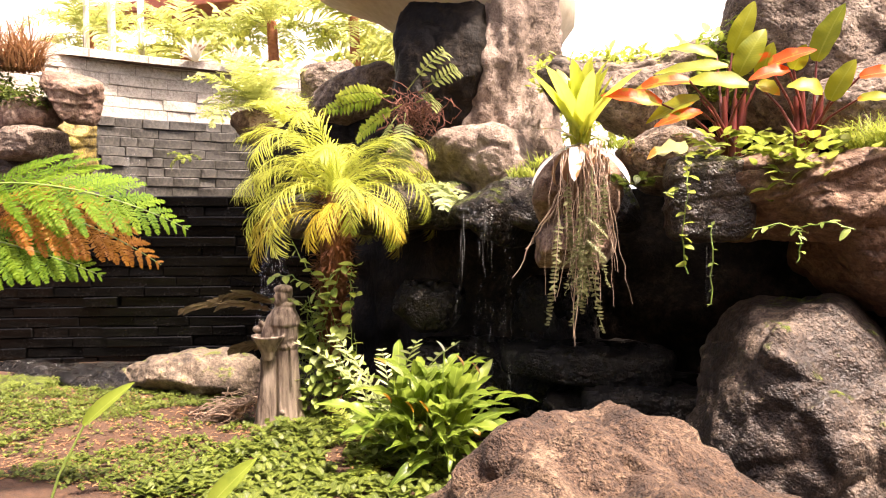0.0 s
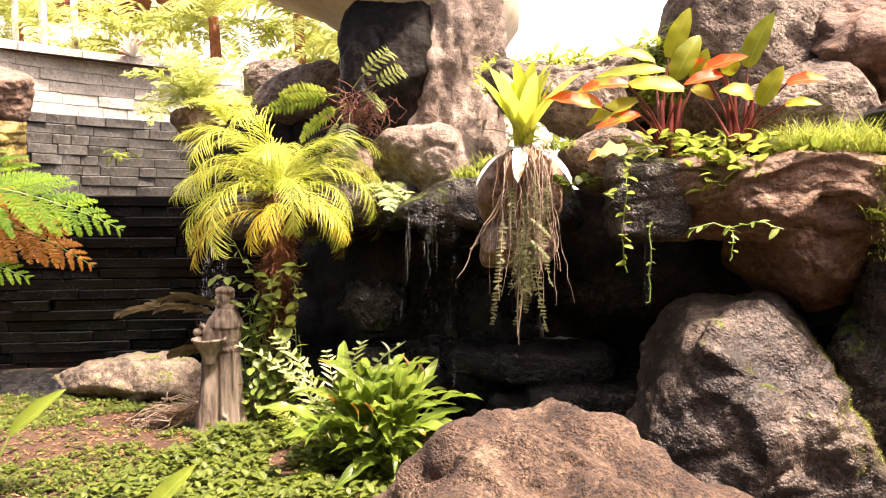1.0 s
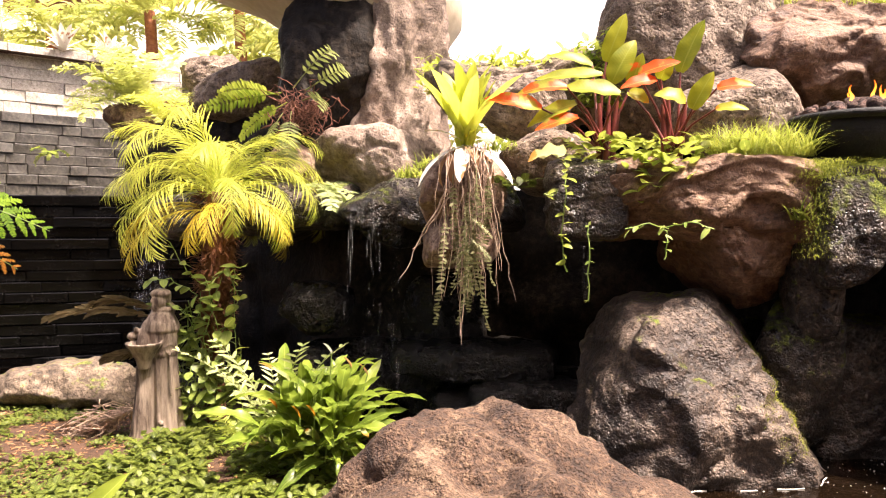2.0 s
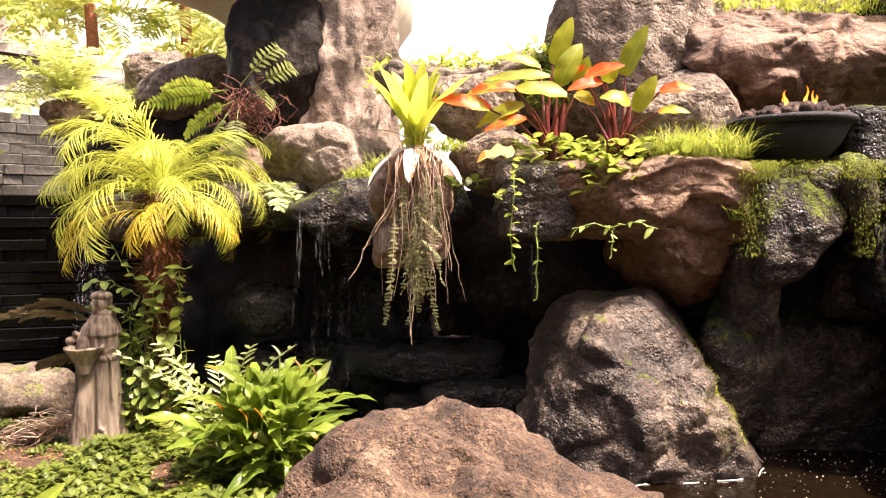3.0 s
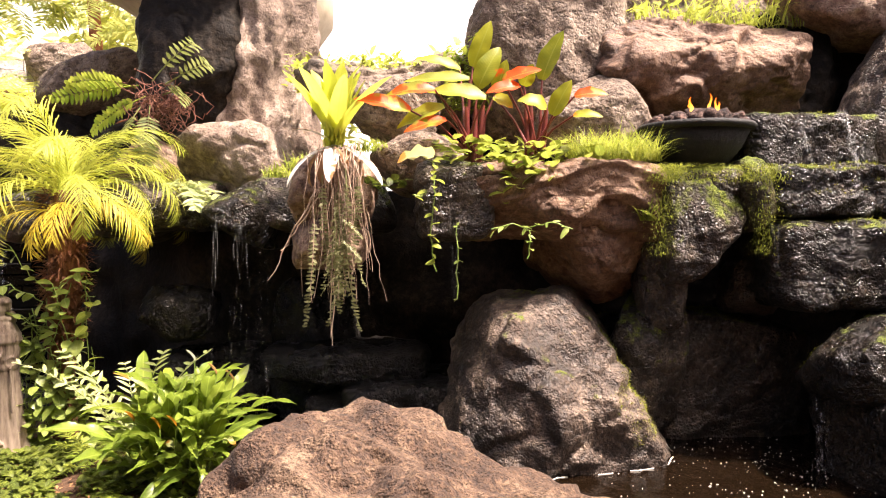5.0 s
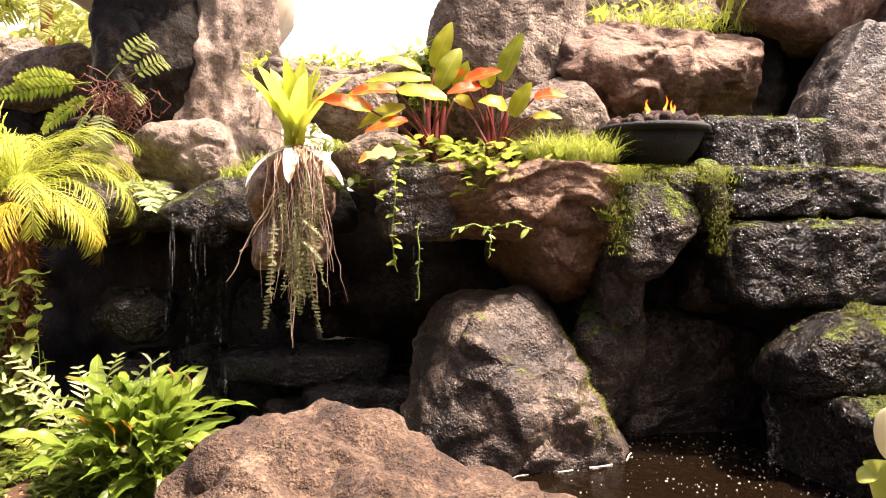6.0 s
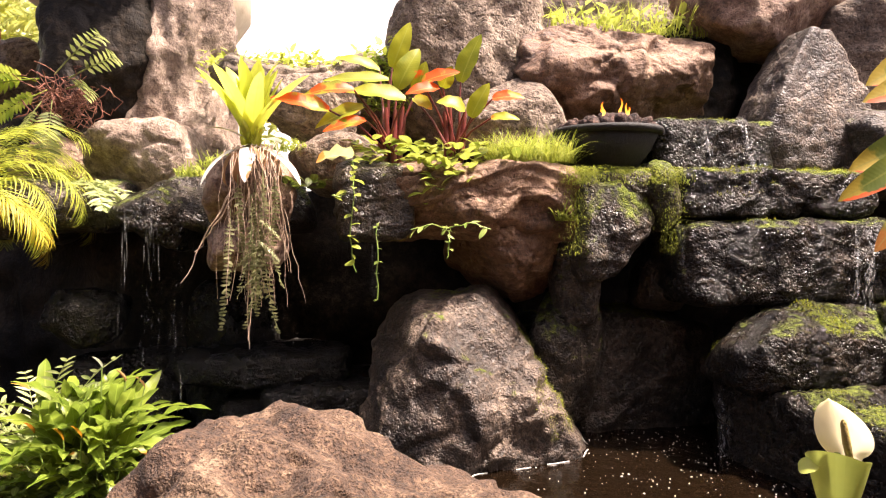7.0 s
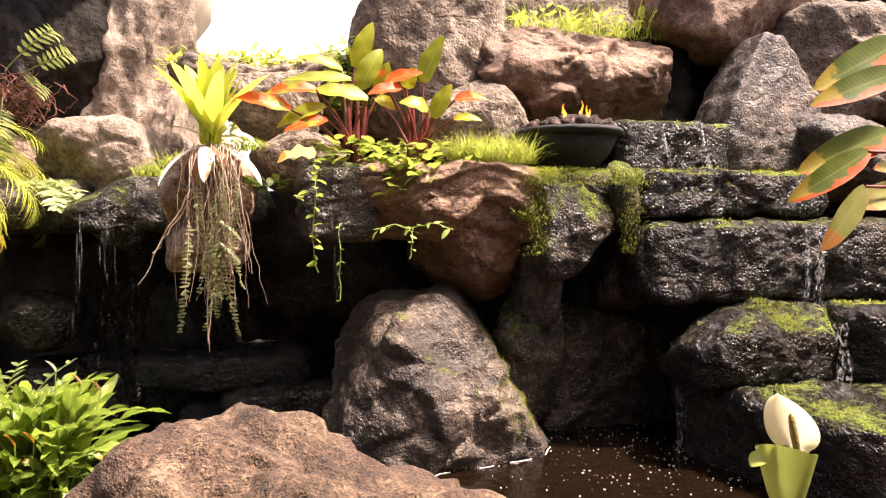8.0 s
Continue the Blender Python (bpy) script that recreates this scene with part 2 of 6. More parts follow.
def rock_mesh(name, size, seed, mat, e=3.4, cuts=14, sub=6, amp=0.12, freq=1.6, fine=0.035, strata=0.0, hint=(), chip=0.1, layers=6.0, tilt=0.18, sharp=16.0):
    """A boulder: a rounded block with worn facets, hollows and ridges; strata make overhanging lips along its sides."""
    rng = random.Random(seed)
    bm = bmesh.new()
    bmesh.ops.create_icosphere(bm, subdivisions=sub, radius=1)
    planes = [(Vector(nv).normalized(), h) for nv, h in hint]
    for _ in range(cuts):
        nv = Vector((rng.uniform(-1, 1), rng.uniform(-1, 1), rng.uniform(-0.8, 1))).normalized()
        planes.append((nv, rng.uniform(0.74, 1.0)))
    off = Vector((seed * 3.7 % 50, seed * 7.3 % 50, seed * 1.9 % 50))
    sx, sy, sz = size
    mean = (sx * sy * sz) ** (1 / 3)
    for v in bm.verts:
        d = v.co.normalized()
        r = (abs(d.x) ** e + abs(d.y) ** e + abs(d.z) ** e) ** (-1 / e)
        acc = r ** -sharp
        for nv, h in planes:
            k = nv.dot(d)
            if k > 0.05:
                acc += (h / k) ** -sharp
        r = acc ** (-1 / sharp)
        p = Vector((d.x * r * sx, d.y * r * sy, d.z * r * sz))
        q = p * freq / max(mean, 0.2) * 0.5 + off
        warp = Vector((noise.noise(p * 2.3 + off), noise.noise(p * 2.3 + off * 1.7), noise.noise(p * 2.3 - off)))
        dr = amp * mean * noise.fractal(q + warp * 0.3, 0.9, 2.1, 4)
        rid = noise.noise(p * 3.4 + warp * 0.5 + off)
        dr += fine * mean * (0.45 - 1.9 * abs(rid)) * 1.2
        hol = noise.noise(p * 6.5 + warp + off * 0.6)
        dr -= fine * mean * 1.6 * max(0.0, hol - 0.18)
        dr += 0.010 * noise.fractal(p * 11 + off, 0.8, 2.1, 4)
        w = Vector((p.x, p.y, p.z * 1.4)) * (2.4 / max(0.45, mean) ** 0.5) + off + warp * 0.35
        f1 = noise.voronoi(w)[0]
        dr += chip * mean * (min(f1[1] - f1[0], 0.3) - 0.18) * 0.9
        if strata:
            zz = (p.z + tilt * p.x) * layers + 1.7 * noise.noise(p * 1.4 + off) + 0.35 * noise.noise(p * 4 + off)
            fl = math.floor(zz)
            fr = zz - fl
            lay = noise.noise(Vector((fl * 3.3, seed, 0.5)))
            lip = min(1.0, fr / 0.12) * (1 - fr) ** 1.3
            dr += strata * (0.6 * lay + (0.5 + 0.7 * lay) * lip * (0.7 + 0.8 * noise.noise(p * 2.1 + off))) * (1 - abs(d.z) ** 3)
            zz = zz * 2.9 + 0.8 * noise.noise(p * 3.1 - off)
            fr = zz - math.floor(zz)
            dr += strata * 0.14 * min(1.0, fr / 0.15) * (1 - fr) * (0.5 + noise.noise(Vector((math.floor(zz) * 2.1, p.x * 1.5, seed))))
        v.co = p + d * dr
    me = bpy.data.meshes.new(name)
    bm.to_mesh(me)
    bm.free()
    me.materials.append(mat)
    me.shade_smooth()
    return me


def rock(name, at, size, seed, mat, label, rz=0.0, rx=0.0, ry=0.0, category="rock", group="", **kw):
    ob = new(name, rock_mesh(name, size, seed, mat, **kw))
    ob.matrix_basis = pose(*at, rx, ry, rz)
    return tagged(ob, label, category, group)


# ---- ground and water ----
def ground_z(x, y):
    z = 0.10 - 0.07 * max(0.0, y - 4.0) + 0.10 * max(0.0, min(1.0, 3.6 - y))
    return z + 0.03 * noise.fractal(Vector((x * 1.1, y * 1.1, 0)), 0.9, 2.0, 4)


POND_Z = 0.16


def in_pond(x, y):
    """How far a place lies inside the pond's outline: positive in the water."""
    return min(x + 1.05 + 0.12 * math.sin(y * 3.1), y - 2.9 - 0.25 * math.sin(x * 1.7))


def make_ground():
    g = Geo()
    xs = [-400, -120, -40, -20, -13] + [-10 + 0.14 * i for i in range(130)] + [9, 14, 25, 60, 400]
    ys = [-400, -120, -40, -12, -5] + [-2 + 0.14 * i for i in range(100)] + [13, 18, 30, 80, 400]
    rows, uvs = [], []
    for y in ys:
        r = []
        for x in xs:
            z = ground_z(x, min(max(y, 0), 7.0))
            d = in_pond(x, y)
            if d > -0.25 and y < 9:
                z = z - 0.75 * min(1, (d + 0.25) / 0.6)
            r.append((x, y, z))
        rows.append(r)
        uvs.append([(0, 0)] * len(r))
    g.grid(rows, uvs)
    tagged(new("ground", g.mesh("ground", SOIL)), "brown mulch and soil ground of the garden", "ground", kind="structure")


make_ground()


def make_water():
    m, n, l, p = node_mat("pond_water")
    co = n.new("ShaderNodeTexCoord").outputs["Object"]
    a = noise_tex(n, l, co, 7, 4, 0.5, 0.6)
    b = noise_tex(n, l, co, 28, 2, 0.5)
    p.inputs["Base Color"].default_value = (0.006, 0.0034, 0.0016, 1)
    p.inputs["Roughness"].default_value = 0.05
    p.inputs["IOR"].default_value = 1.33
    bp = n.new("ShaderNodeBump")
    bp.inputs["Strength"].default_value, bp.inputs["Distance"].default_value = 0.35, 0.03
    l.new(math_node(n, l, "ADD", a, math_node(n, l, "MULTIPLY", b, 0.35)), bp.inputs["Height"])
    l.new(bp.outputs[0], p.inputs["Normal"])
    g = Geo()
    rows = [[(-1.1 + 0.25 * i, 2.5 + 0.25 * j, POND_Z) for i in range(28)] for j in range(14)]
    g.grid(rows, [[(0, 0)] * 28] * 14)
    tagged(new("water", g.mesh("water", m)), "dark brown rippled pond water", "water", kind="structure")


make_water()


# ---- dark rock wall that closes the grotto ----
def make_backing():
    g = Geo()
    rows, uvs = [], []
    path = [(-3.6, 7.4), (-2.6, 6.7), (-1.5, 6.0), (-0.6, 5.7), (0.3, 5.6), (1.5, 5.6), (2.6, 5.7), (3.4, 5.5), (4.6, 5.2), (5.6, 3.8), (5.9, 1.5)]
    pts = []
    for (x0, y0), (x1, y1) in zip(path, path[1:]):
        for k in range(12):
            pts.append((x0 + (x1 - x0) * k / 12, y0 + (y1 - y0) * k / 12))
    for j in range(46):
        r = []
        for x, y in pts:
            top = 1.9 + 1.25 * min(1, max(0, (x + 0.1) / 0.9)) + 0.5 * min(1, max(0, (x - 2.4) / 1.2))
            s = j / 45
            z = -1.2 + (top + 1.2) * min(1, s / 0.8)
            d = 0.16 * noise.fractal(Vector((x * 1.5, y * 1.5, z * 1.8)), 0.9, 2.1, 5)
            back = max(0, s - 0.8) * 12
            r.append((x + d * 0.3 + back * 0.2, y + d + back + 0.05 * j / 45, z + 0.1 * d))
        rows.append(r)
        uvs.append([(0, 0)] * len(r))
    g.grid(rows, uvs)
    tagged(new("wall_grotto", g.mesh("wall_grotto", ROCK_CAVE_SHADE)), "wet rock wall of the grotto, cave shade in its tone", "rock wall", kind="structure")


make_backing()

# ---- boulders, foreground and pond ----
rock("foreground_boulder", (-0.15, 2.78, 0.10), (1.38, 0.62, 0.92), 11, ROCK_FRONT, "large reddish-brown rough boulder at the edge of the pond", rz=-6,
     sub=7, amp=0.12, cuts=3, e=2.6, fine=0.075, chip=0.1, hint=[((-0.766, 0, 0.643), 0.65), ((0.54, 0, 0.84), 0.66), ((0, -0.6, 0.8), 0.9)])
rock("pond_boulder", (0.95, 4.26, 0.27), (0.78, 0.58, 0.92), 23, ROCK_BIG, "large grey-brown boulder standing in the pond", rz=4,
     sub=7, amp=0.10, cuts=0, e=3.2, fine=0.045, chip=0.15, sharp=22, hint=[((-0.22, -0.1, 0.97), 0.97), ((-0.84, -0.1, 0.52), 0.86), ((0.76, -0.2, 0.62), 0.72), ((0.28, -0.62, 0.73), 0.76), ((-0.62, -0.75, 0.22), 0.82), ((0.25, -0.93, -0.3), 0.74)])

rock("foreground_boulder", (-0.52, 3.0, 0.30), (0.46, 0.38, 0.56), 12, ROCK_FRONT, "smaller reddish-brown boulder leaning on the large one", rz=-12, sub=6, amp=0.1, cuts=2, e=3.0, fine=0.07, hint=[((-0.72, 0, 0.69), 0.72), ((0.5, -0.3, 0.8), 0.85)])

# ---- cliff over the pond ----
CL = "layered red-brown cliff rock overhanging the pond"
rock("cliff_rock", (1.0, 4.57, 1.79), (0.61, 0.46, 0.235), 31, ROCK_STRATA, CL, sub=7, e=9, amp=0.09, chip=0.09, strata=0.095, cuts=0, fine=0.05, layers=4.6, tilt=-0.12, hint=[((-0.5, -0.7, -0.62), 0.95)])
rock("cliff_rock", (1.25, 4.64, 1.43), (0.33, 0.42, 0.33), 37, ROCK_STRATA, "brown cliff lobe tapering down towards the pond boulder", rz=10, sub=7, e=4, amp=0.12, chip=0.12, strata=0.08, cuts=0, fine=0.06, layers=4.2, tilt=0.4, hint=[((-0.72, -0.2, -0.66), 0.62), ((0.3, -0.8, -0.5), 0.8)])
rock("cliff_rock", (0.31, 4.52, 1.78), (0.25, 0.42, 0.25), 41, ROCK_DAMP, "dark wet ledge rock under the trailing vine", sub=6, e=7, cuts=0, chip=0.08, strata=0.05)
rock("rock", (-0.50, 4.5, 1.82), (0.29, 0.32, 0.30), 43, ROCK_RED, "reddish boulder holding up the bromeliad", sub=6, e=2.8, cuts=12, hint=[((0, -0.7, -0.7), 0.7)])
rock("rock", (-0.52, 4.42, 1.5), (0.26, 0.36, 0.2), 47, ROCK_RED, "reddish rock under the bromeliad boulder", sub=6, e=2.6, cuts=12, hint=[((0, -0.6, -0.8), 0.7)])
# Separate near-black lobe that stands for the shadow on the pillar's left half.
rock("rock", (-1.86, 5.98, 2.98), (0.43, 0.32, 0.82), 50, ROCK_CAVE_SHADE, "near-black rock lobe standing for shade on the pillar", sub=6, e=3.5, cuts=8)
rock("rock", (-1.1, 4.95, 1.7), (0.32, 0.4, 0.24), 53, ROCK_MOSS, "wet ledge with moss where water spills over", sub=6, e=4, cuts=10)
rock("rock", (0.12, 4.75, 2.06), (0.36, 0.32, 0.22), 59, ROCK_GREY, "grey-brown rock behind the bromeliad", rz=-10, ry=-8, sub=6, cuts=13)
rock("rock", (-0.12, 5.1, 2.5), (0.36, 0.3, 0.26), 61, ROCK_GREY, "grey rock beside the opening to the sky", sub=6, cuts=13)
rock("rock", (-0.1, 5.6, 2.70), (0.75, 0.35, 0.3), 63, ROCK_LOG, "dark mossy rocks on the skyline", sub=6, cuts=9, amp=0.35, chip=0.25)
rock("rock", (-1.40, 5.7, 2.08), (0.46, 0.45, 0.36), 67, ROCK_PILLAR, "pale cracked rock at the foot of the pillar", sub=6, e=4.5, cuts=3, chip=0.22)

rock("rock", (-1.95, 5.55, 1.78), (0.62, 0.62, 0.2), 54, ROCK_DAMP, "dark wet rock shelf over the cave", e=5, cuts=6)
rock("rock", (-2.8, 6.3, 1.75), (0.75, 0.75, 0.26), 55, ROCK_DAMP, "dark wet rock shelf behind the palm", e=5, cuts=6)
rock("rock", (-0.6, 5.2, 1.75), (0.55, 0.55, 0.24), 56, ROCK_DAMP, "dark rock shelf behind the bromeliad", e=5, cuts=6)
rock("rock", (0.0, 4.9, 0.3), (0.75, 0.42, 0.14), 57, ROCK_WET_SHADE, "low wet shelf at the back of the pond, shade in its black tone", e=5, cuts=6)
rock("rock", (-0.45, 5.0, 0.62), (0.6, 0.35, 0.12), 58, ROCK_WET_SHADE, "flat wet rock shelf inside the cave", rz=-4, e=6, cuts=0, chip=0.12)
rock("rock", (0.12, 4.85, 0.42), (0.6, 0.4, 0.12), 65, ROCK_WET_SHADE, "flat shelf with water trickling over it, shade in its black tone", rz=5, e=6, cuts=0, chip=0.12)
rock("rock", (-1.75, 5.2, 0.95), (0.3, 0.3, 0.22), 60, ROCK_WET_SHADE, "wet boulder inside the cave, shade in its black tone", cuts=8)
rock("rock", (-1.5, 5.3, 0.3), (0.5, 0.4, 0.4), 62, ROCK_WET_SHADE, "wet boulder on the cave floor, shade in its black tone", cuts=8)
rock("rock", (-0.75, 5.3, 0.6), (0.35, 0.3, 0.6), 64, ROCK_WET_SHADE, "upright wet rock in the cave, shade in its black tone", cuts=8)

rock("rock", (0.42, 4.33, 1.64), (0.14, 0.2, 0.1), 42, ROCK_ALGAE, "small rock with yellow algae under the wet ledge", sub=5, e=3.4, cuts=4)

# ---- right-hand rocks ----
rock("granite_boulder", (1.08, 5.45, 3.0), (0.66, 0.5, 0.80), 71, ROCK_GREY, "tall grey granite boulder behind the red-stemmed plants", sub=6, e=3.4, cuts=4, amp=0.08, chip=0.05, hint=[((-0.85, 0, 0.5), 0.9)])
rock("granite_boulder", (1.40, 4.95, 2.38), (0.46, 0.36, 0.33), 73, ROCK_GREY, "grey boulder behind the grass tuft", ry=18, sub=6, e=2.8, cuts=5, amp=0.1, chip=0.06)
rock("cliff_rock", (2.24, 5.3, 2.80), (0.82, 0.5, 0.40), 79, ROCK_STRATA, "layered brown cliff behind the fire bowl", sub=7, e=6, amp=0.14, strata=0.09, cuts=0, chip=0.16, fine=0.07, layers=3.2, tilt=-0.3, hint=[((0, -0.75, 0.65), 0.92), ((0.1, -0.8, -0.6), 0.85)])
rock("cliff_rock", (2.1, 6.3, 3.3), (1.5, 0.5, 1.0), 80, ROCK_GREY, "grey-brown cliff rising behind the layered rock", e=4, cuts=6, amp=0.1)
rock("rock", (3.66, 5.25, 3.44), (0.78, 0.5, 0.46), 83, ROCK_RED, "large brown boulder lying over a dark gap", ry=-8, sub=6, e=3.2, cuts=5, chip=0.06)
# Dark block set where the gap under the boulder is only shaded.
rock("rock", (3.1, 5.35, 2.7), (0.4, 0.25, 0.5), 84, ROCK_CAVE_SHADE, "near-black rock standing for shade in the gap under the brown boulder", cuts=6)
# Takes the darker boulder stone so the slab's shade sits in its colour.
rock("standing_rock", (3.60, 4.68, 2.54), (0.44, 0.26, 0.58), 89, ROCK_BIG, "tall upright slab of pinkish grey rock, darkened for shade", sub=6, e=7, cuts=0, amp=0.07, chip=0.03, sharp=24, hint=[((-0.79, 0, 0.61), 0.69), ((0.82, 0, 0.57), 0.86), ((0.1, -0.9, 0.3), 0.85)])
rock("rock", (4.6, 4.95, 2.98), (0.66, 0.45, 0.52), 97, ROCK_GREY, "rough grey boulder beside the upright slab", sub=6, e=3.4, cuts=5, chip=0.06)
# Same darker stone, again for the shade on this rock.
rock("rock", (4.25, 4.5, 2.14), (0.55, 0.35, 0.32), 98, ROCK_BIG, "grey rock above the wet ledges, darkened for shade", sub=6, cuts=6, chip=0.05)
W1 = "dark wet rock ledge with moss, water running over it"
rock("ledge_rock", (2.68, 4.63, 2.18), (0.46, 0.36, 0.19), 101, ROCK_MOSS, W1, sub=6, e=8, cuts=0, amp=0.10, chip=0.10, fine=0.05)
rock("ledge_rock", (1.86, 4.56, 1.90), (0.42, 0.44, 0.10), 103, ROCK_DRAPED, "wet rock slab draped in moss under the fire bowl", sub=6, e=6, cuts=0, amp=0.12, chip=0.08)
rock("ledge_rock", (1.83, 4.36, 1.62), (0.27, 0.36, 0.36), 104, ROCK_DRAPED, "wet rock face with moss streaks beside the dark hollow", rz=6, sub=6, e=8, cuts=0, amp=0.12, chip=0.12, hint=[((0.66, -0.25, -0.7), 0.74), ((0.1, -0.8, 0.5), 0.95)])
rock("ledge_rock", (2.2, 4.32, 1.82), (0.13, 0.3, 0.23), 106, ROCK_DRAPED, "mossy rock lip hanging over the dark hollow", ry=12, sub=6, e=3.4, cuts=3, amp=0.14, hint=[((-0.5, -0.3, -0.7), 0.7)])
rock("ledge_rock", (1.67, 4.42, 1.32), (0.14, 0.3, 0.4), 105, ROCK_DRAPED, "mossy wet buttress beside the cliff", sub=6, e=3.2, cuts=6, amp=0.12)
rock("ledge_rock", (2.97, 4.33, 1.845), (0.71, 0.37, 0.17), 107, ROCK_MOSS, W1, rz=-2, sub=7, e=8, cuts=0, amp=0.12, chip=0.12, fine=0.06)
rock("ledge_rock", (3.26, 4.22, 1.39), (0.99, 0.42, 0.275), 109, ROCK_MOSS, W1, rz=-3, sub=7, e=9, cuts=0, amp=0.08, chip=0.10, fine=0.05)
rock("ledge_rock", (2.94, 3.86, 0.86), (0.54, 0.42, 0.285), 113, ROCK_MOSS, "round wet mossy boulder among the falls", sub=7, e=4.4, cuts=2, amp=0.1, chip=0.10, hint=[((-0.75, 0, 0.66), 0.85)])
rock("ledge_rock", (3.62, 3.6, 0.86), (0.32, 0.4, 0.27), 117, ROCK_MOSS, "wet mossy rock beside a small fall", sub=6, e=4, cuts=5, amp=0.1)
rock("ledge_rock", (3.2, 3.45, 0.34), (0.62, 0.74, 0.33), 119, ROCK_MOSS, "low mossy ledge at the water's edge", rz=13, sub=7, e=7, cuts=0, amp=0.08, chip=0.12)
rock("ledge_rock", (2.92, 2.85, 0.3), (0.2, 0.18, 0.22), 120, ROCK_DAMP, "small grey wet rock at the foot of the low ledge", sub=5, e=4, cuts=5)
rock("ledge_rock", (2.28, 4.86, 0.48), (0.60, 0.42, 0.58), 121, ROCK_DAMP, "black wet boulder at the back of the pond", sub=7, e=4.5, cuts=2, amp=0.12, chip=0.12)
rock("ledge_rock", (2.42, 4.62, 1.2), (0.26, 0.34, 0.22), 127, ROCK_DAMP, "black wet boulder under the spout", sub=6, e=3.4, cuts=8)
rock("ledge_rock", (1.6, 5.0, 0.45), (0.3, 0.3, 0.5), 129, ROCK_WET_SHADE, "wet boulder behind the pond boulder, shade in its black tone", cuts=8)
rock("ledge_rock", (1.62, 4.5, 0.72), (0.26, 0.28, 0.5), 130, ROCK_DRAPED, "mossy wet rock behind the pond boulder", cuts=9)

# ---- left: rocks by the wall ----
rock("rock", (-4.22, 5.5, 0.10), (0.86, 0.34, 0.29), 131, ROCK_LOG, "long low grey-brown rock overhanging the soil", rz=3, sub=6, e=2.8, cuts=7, amp=0.14, chip=0.12, hint=[((0, -0.7, -0.7), 0.6), ((-0.5, 0, 0.86), 0.8)])
rock("rock", (-5.15, 5.4, 0.0), (0.5, 0.28, 0.16), 133, ROCK_WET_SHADE, "flat black wet rock at the end of the long rock", cuts=8)
rock("rock", (-5.6, 5.75, -0.1), (0.75, 0.3, 0.2), 137, ROCK_WET_SHADE, "dark flat wet rock by the black wall", rz=12, sub=6, e=3, cuts=11)
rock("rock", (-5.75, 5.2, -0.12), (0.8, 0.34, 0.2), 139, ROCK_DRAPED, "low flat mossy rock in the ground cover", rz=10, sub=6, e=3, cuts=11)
rock("rock", (-6.75, 5.75, -0.12), (0.7, 0.3, 0.2), 141, ROCK_WET_SHADE, "dark wet rock at the foot of the black wall", cuts=8)
rock("rock", (-5.0, 6.05, -0.08), (0.6, 0.28, 0.2), 143, ROCK_WET_SHADE, "dark wet rock at the foot of the black wall", cuts=8)
rock("rock", (-5.9, 6.0, -0.22), (2.3, 0.45, 0.2), 142, ROCK_WET_SHADE, "long dark wet shelf along the foot of the black wall", rz=22, sub=6, e=6, cuts=0)
rock("rock", (-3.3, 5.9, -0.02), (0.7, 0.3, 0.25), 145, ROCK_WET_SHADE, "dark wet rock behind the statue", cuts=8)
rock("planter_rock", (-5.0, 8.3, 2.9), (0.62, 0.42, 0.28), 149, ROCK_RED, "red-brown rock ledge holding a bright fern", sub=6, e=3.4, cuts=12)
# Near-black filler for the shaded hollow below the planter.
rock("rock", (-4.95, 8.75, 2.1), (0.6, 0.5, 0.55), 150, ROCK_CAVE_SHADE, "near-black rock standing for the shaded hollow under the planter ledge", sub=4, cuts=12)
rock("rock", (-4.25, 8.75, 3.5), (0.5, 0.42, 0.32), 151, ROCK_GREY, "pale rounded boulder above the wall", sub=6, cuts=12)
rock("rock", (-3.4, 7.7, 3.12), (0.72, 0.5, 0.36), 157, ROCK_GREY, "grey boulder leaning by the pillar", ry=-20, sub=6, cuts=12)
rock("rock", (-3.6, 7.8, 2.22), (1.0, 0.6, 0.68), 159, ROCK_CAVE_SHADE, "dark rock mass below the boulders", sub=6, cuts=12)
rock("rock", (-2.5, 6.35, 2.3), (0.42, 0.3, 0.27), 160, ROCK_CAVE_SHADE, "dark rock behind the palm crown", cuts=10)
rock("rock", (-2.1, 6.2, 2.1), (0.5, 0.5, 0.4), 161, ROCK_RED, "brown rock ledge with ferns by the pillar", sub=6, cuts=12)
rock("rock", (-6.88, 6.75, 3.14), (0.27, 0.3, 0.30), 163, ROCK_RED, "stack of reddish rocks on the wall", ry=10, sub=6, e=5, cuts=3, strata=0.05)
rock("rock", (-7.55, 6.7, 2.93), (0.44, 0.34, 0.22), 165, ROCK_RED, "flat reddish rock on the stack", ry=-8, sub=6, e=3.6, cuts=4)
rock("rock", (-7.35, 6.6, 2.58), (0.5, 0.35, 0.2), 168, ROCK_GREY, "pale grey rock under the reddish stack", sub=6, e=4, cuts=4)
rock("rock", (-7.62, 7.35, 2.66), (0.3, 0.3, 0.42), 164, ROCK_ALGAE, "wet rock with yellow algae at the end of the grey wall", sub=6, e=5, cuts=3, strata=0.04)
rock("rock", (-8.5, 7.2, 2.9), (0.6, 0.4, 0.5), 166, ROCK_RED, "reddish boulder at the back of the stack", cuts=10)
rock("rock", (-8.5, 6.5, 2.2), (0.7, 0.4, 0.4), 167, ROCK_GREY, "grey boulder on the edge of the black wall", cuts=10)
rock("rock", (-7.6, 6.9, 2.15), (0.55, 0.4, 0.3), 169, ROCK_GREY, "grey rock at the foot of the stack", sub=6, cuts=13)


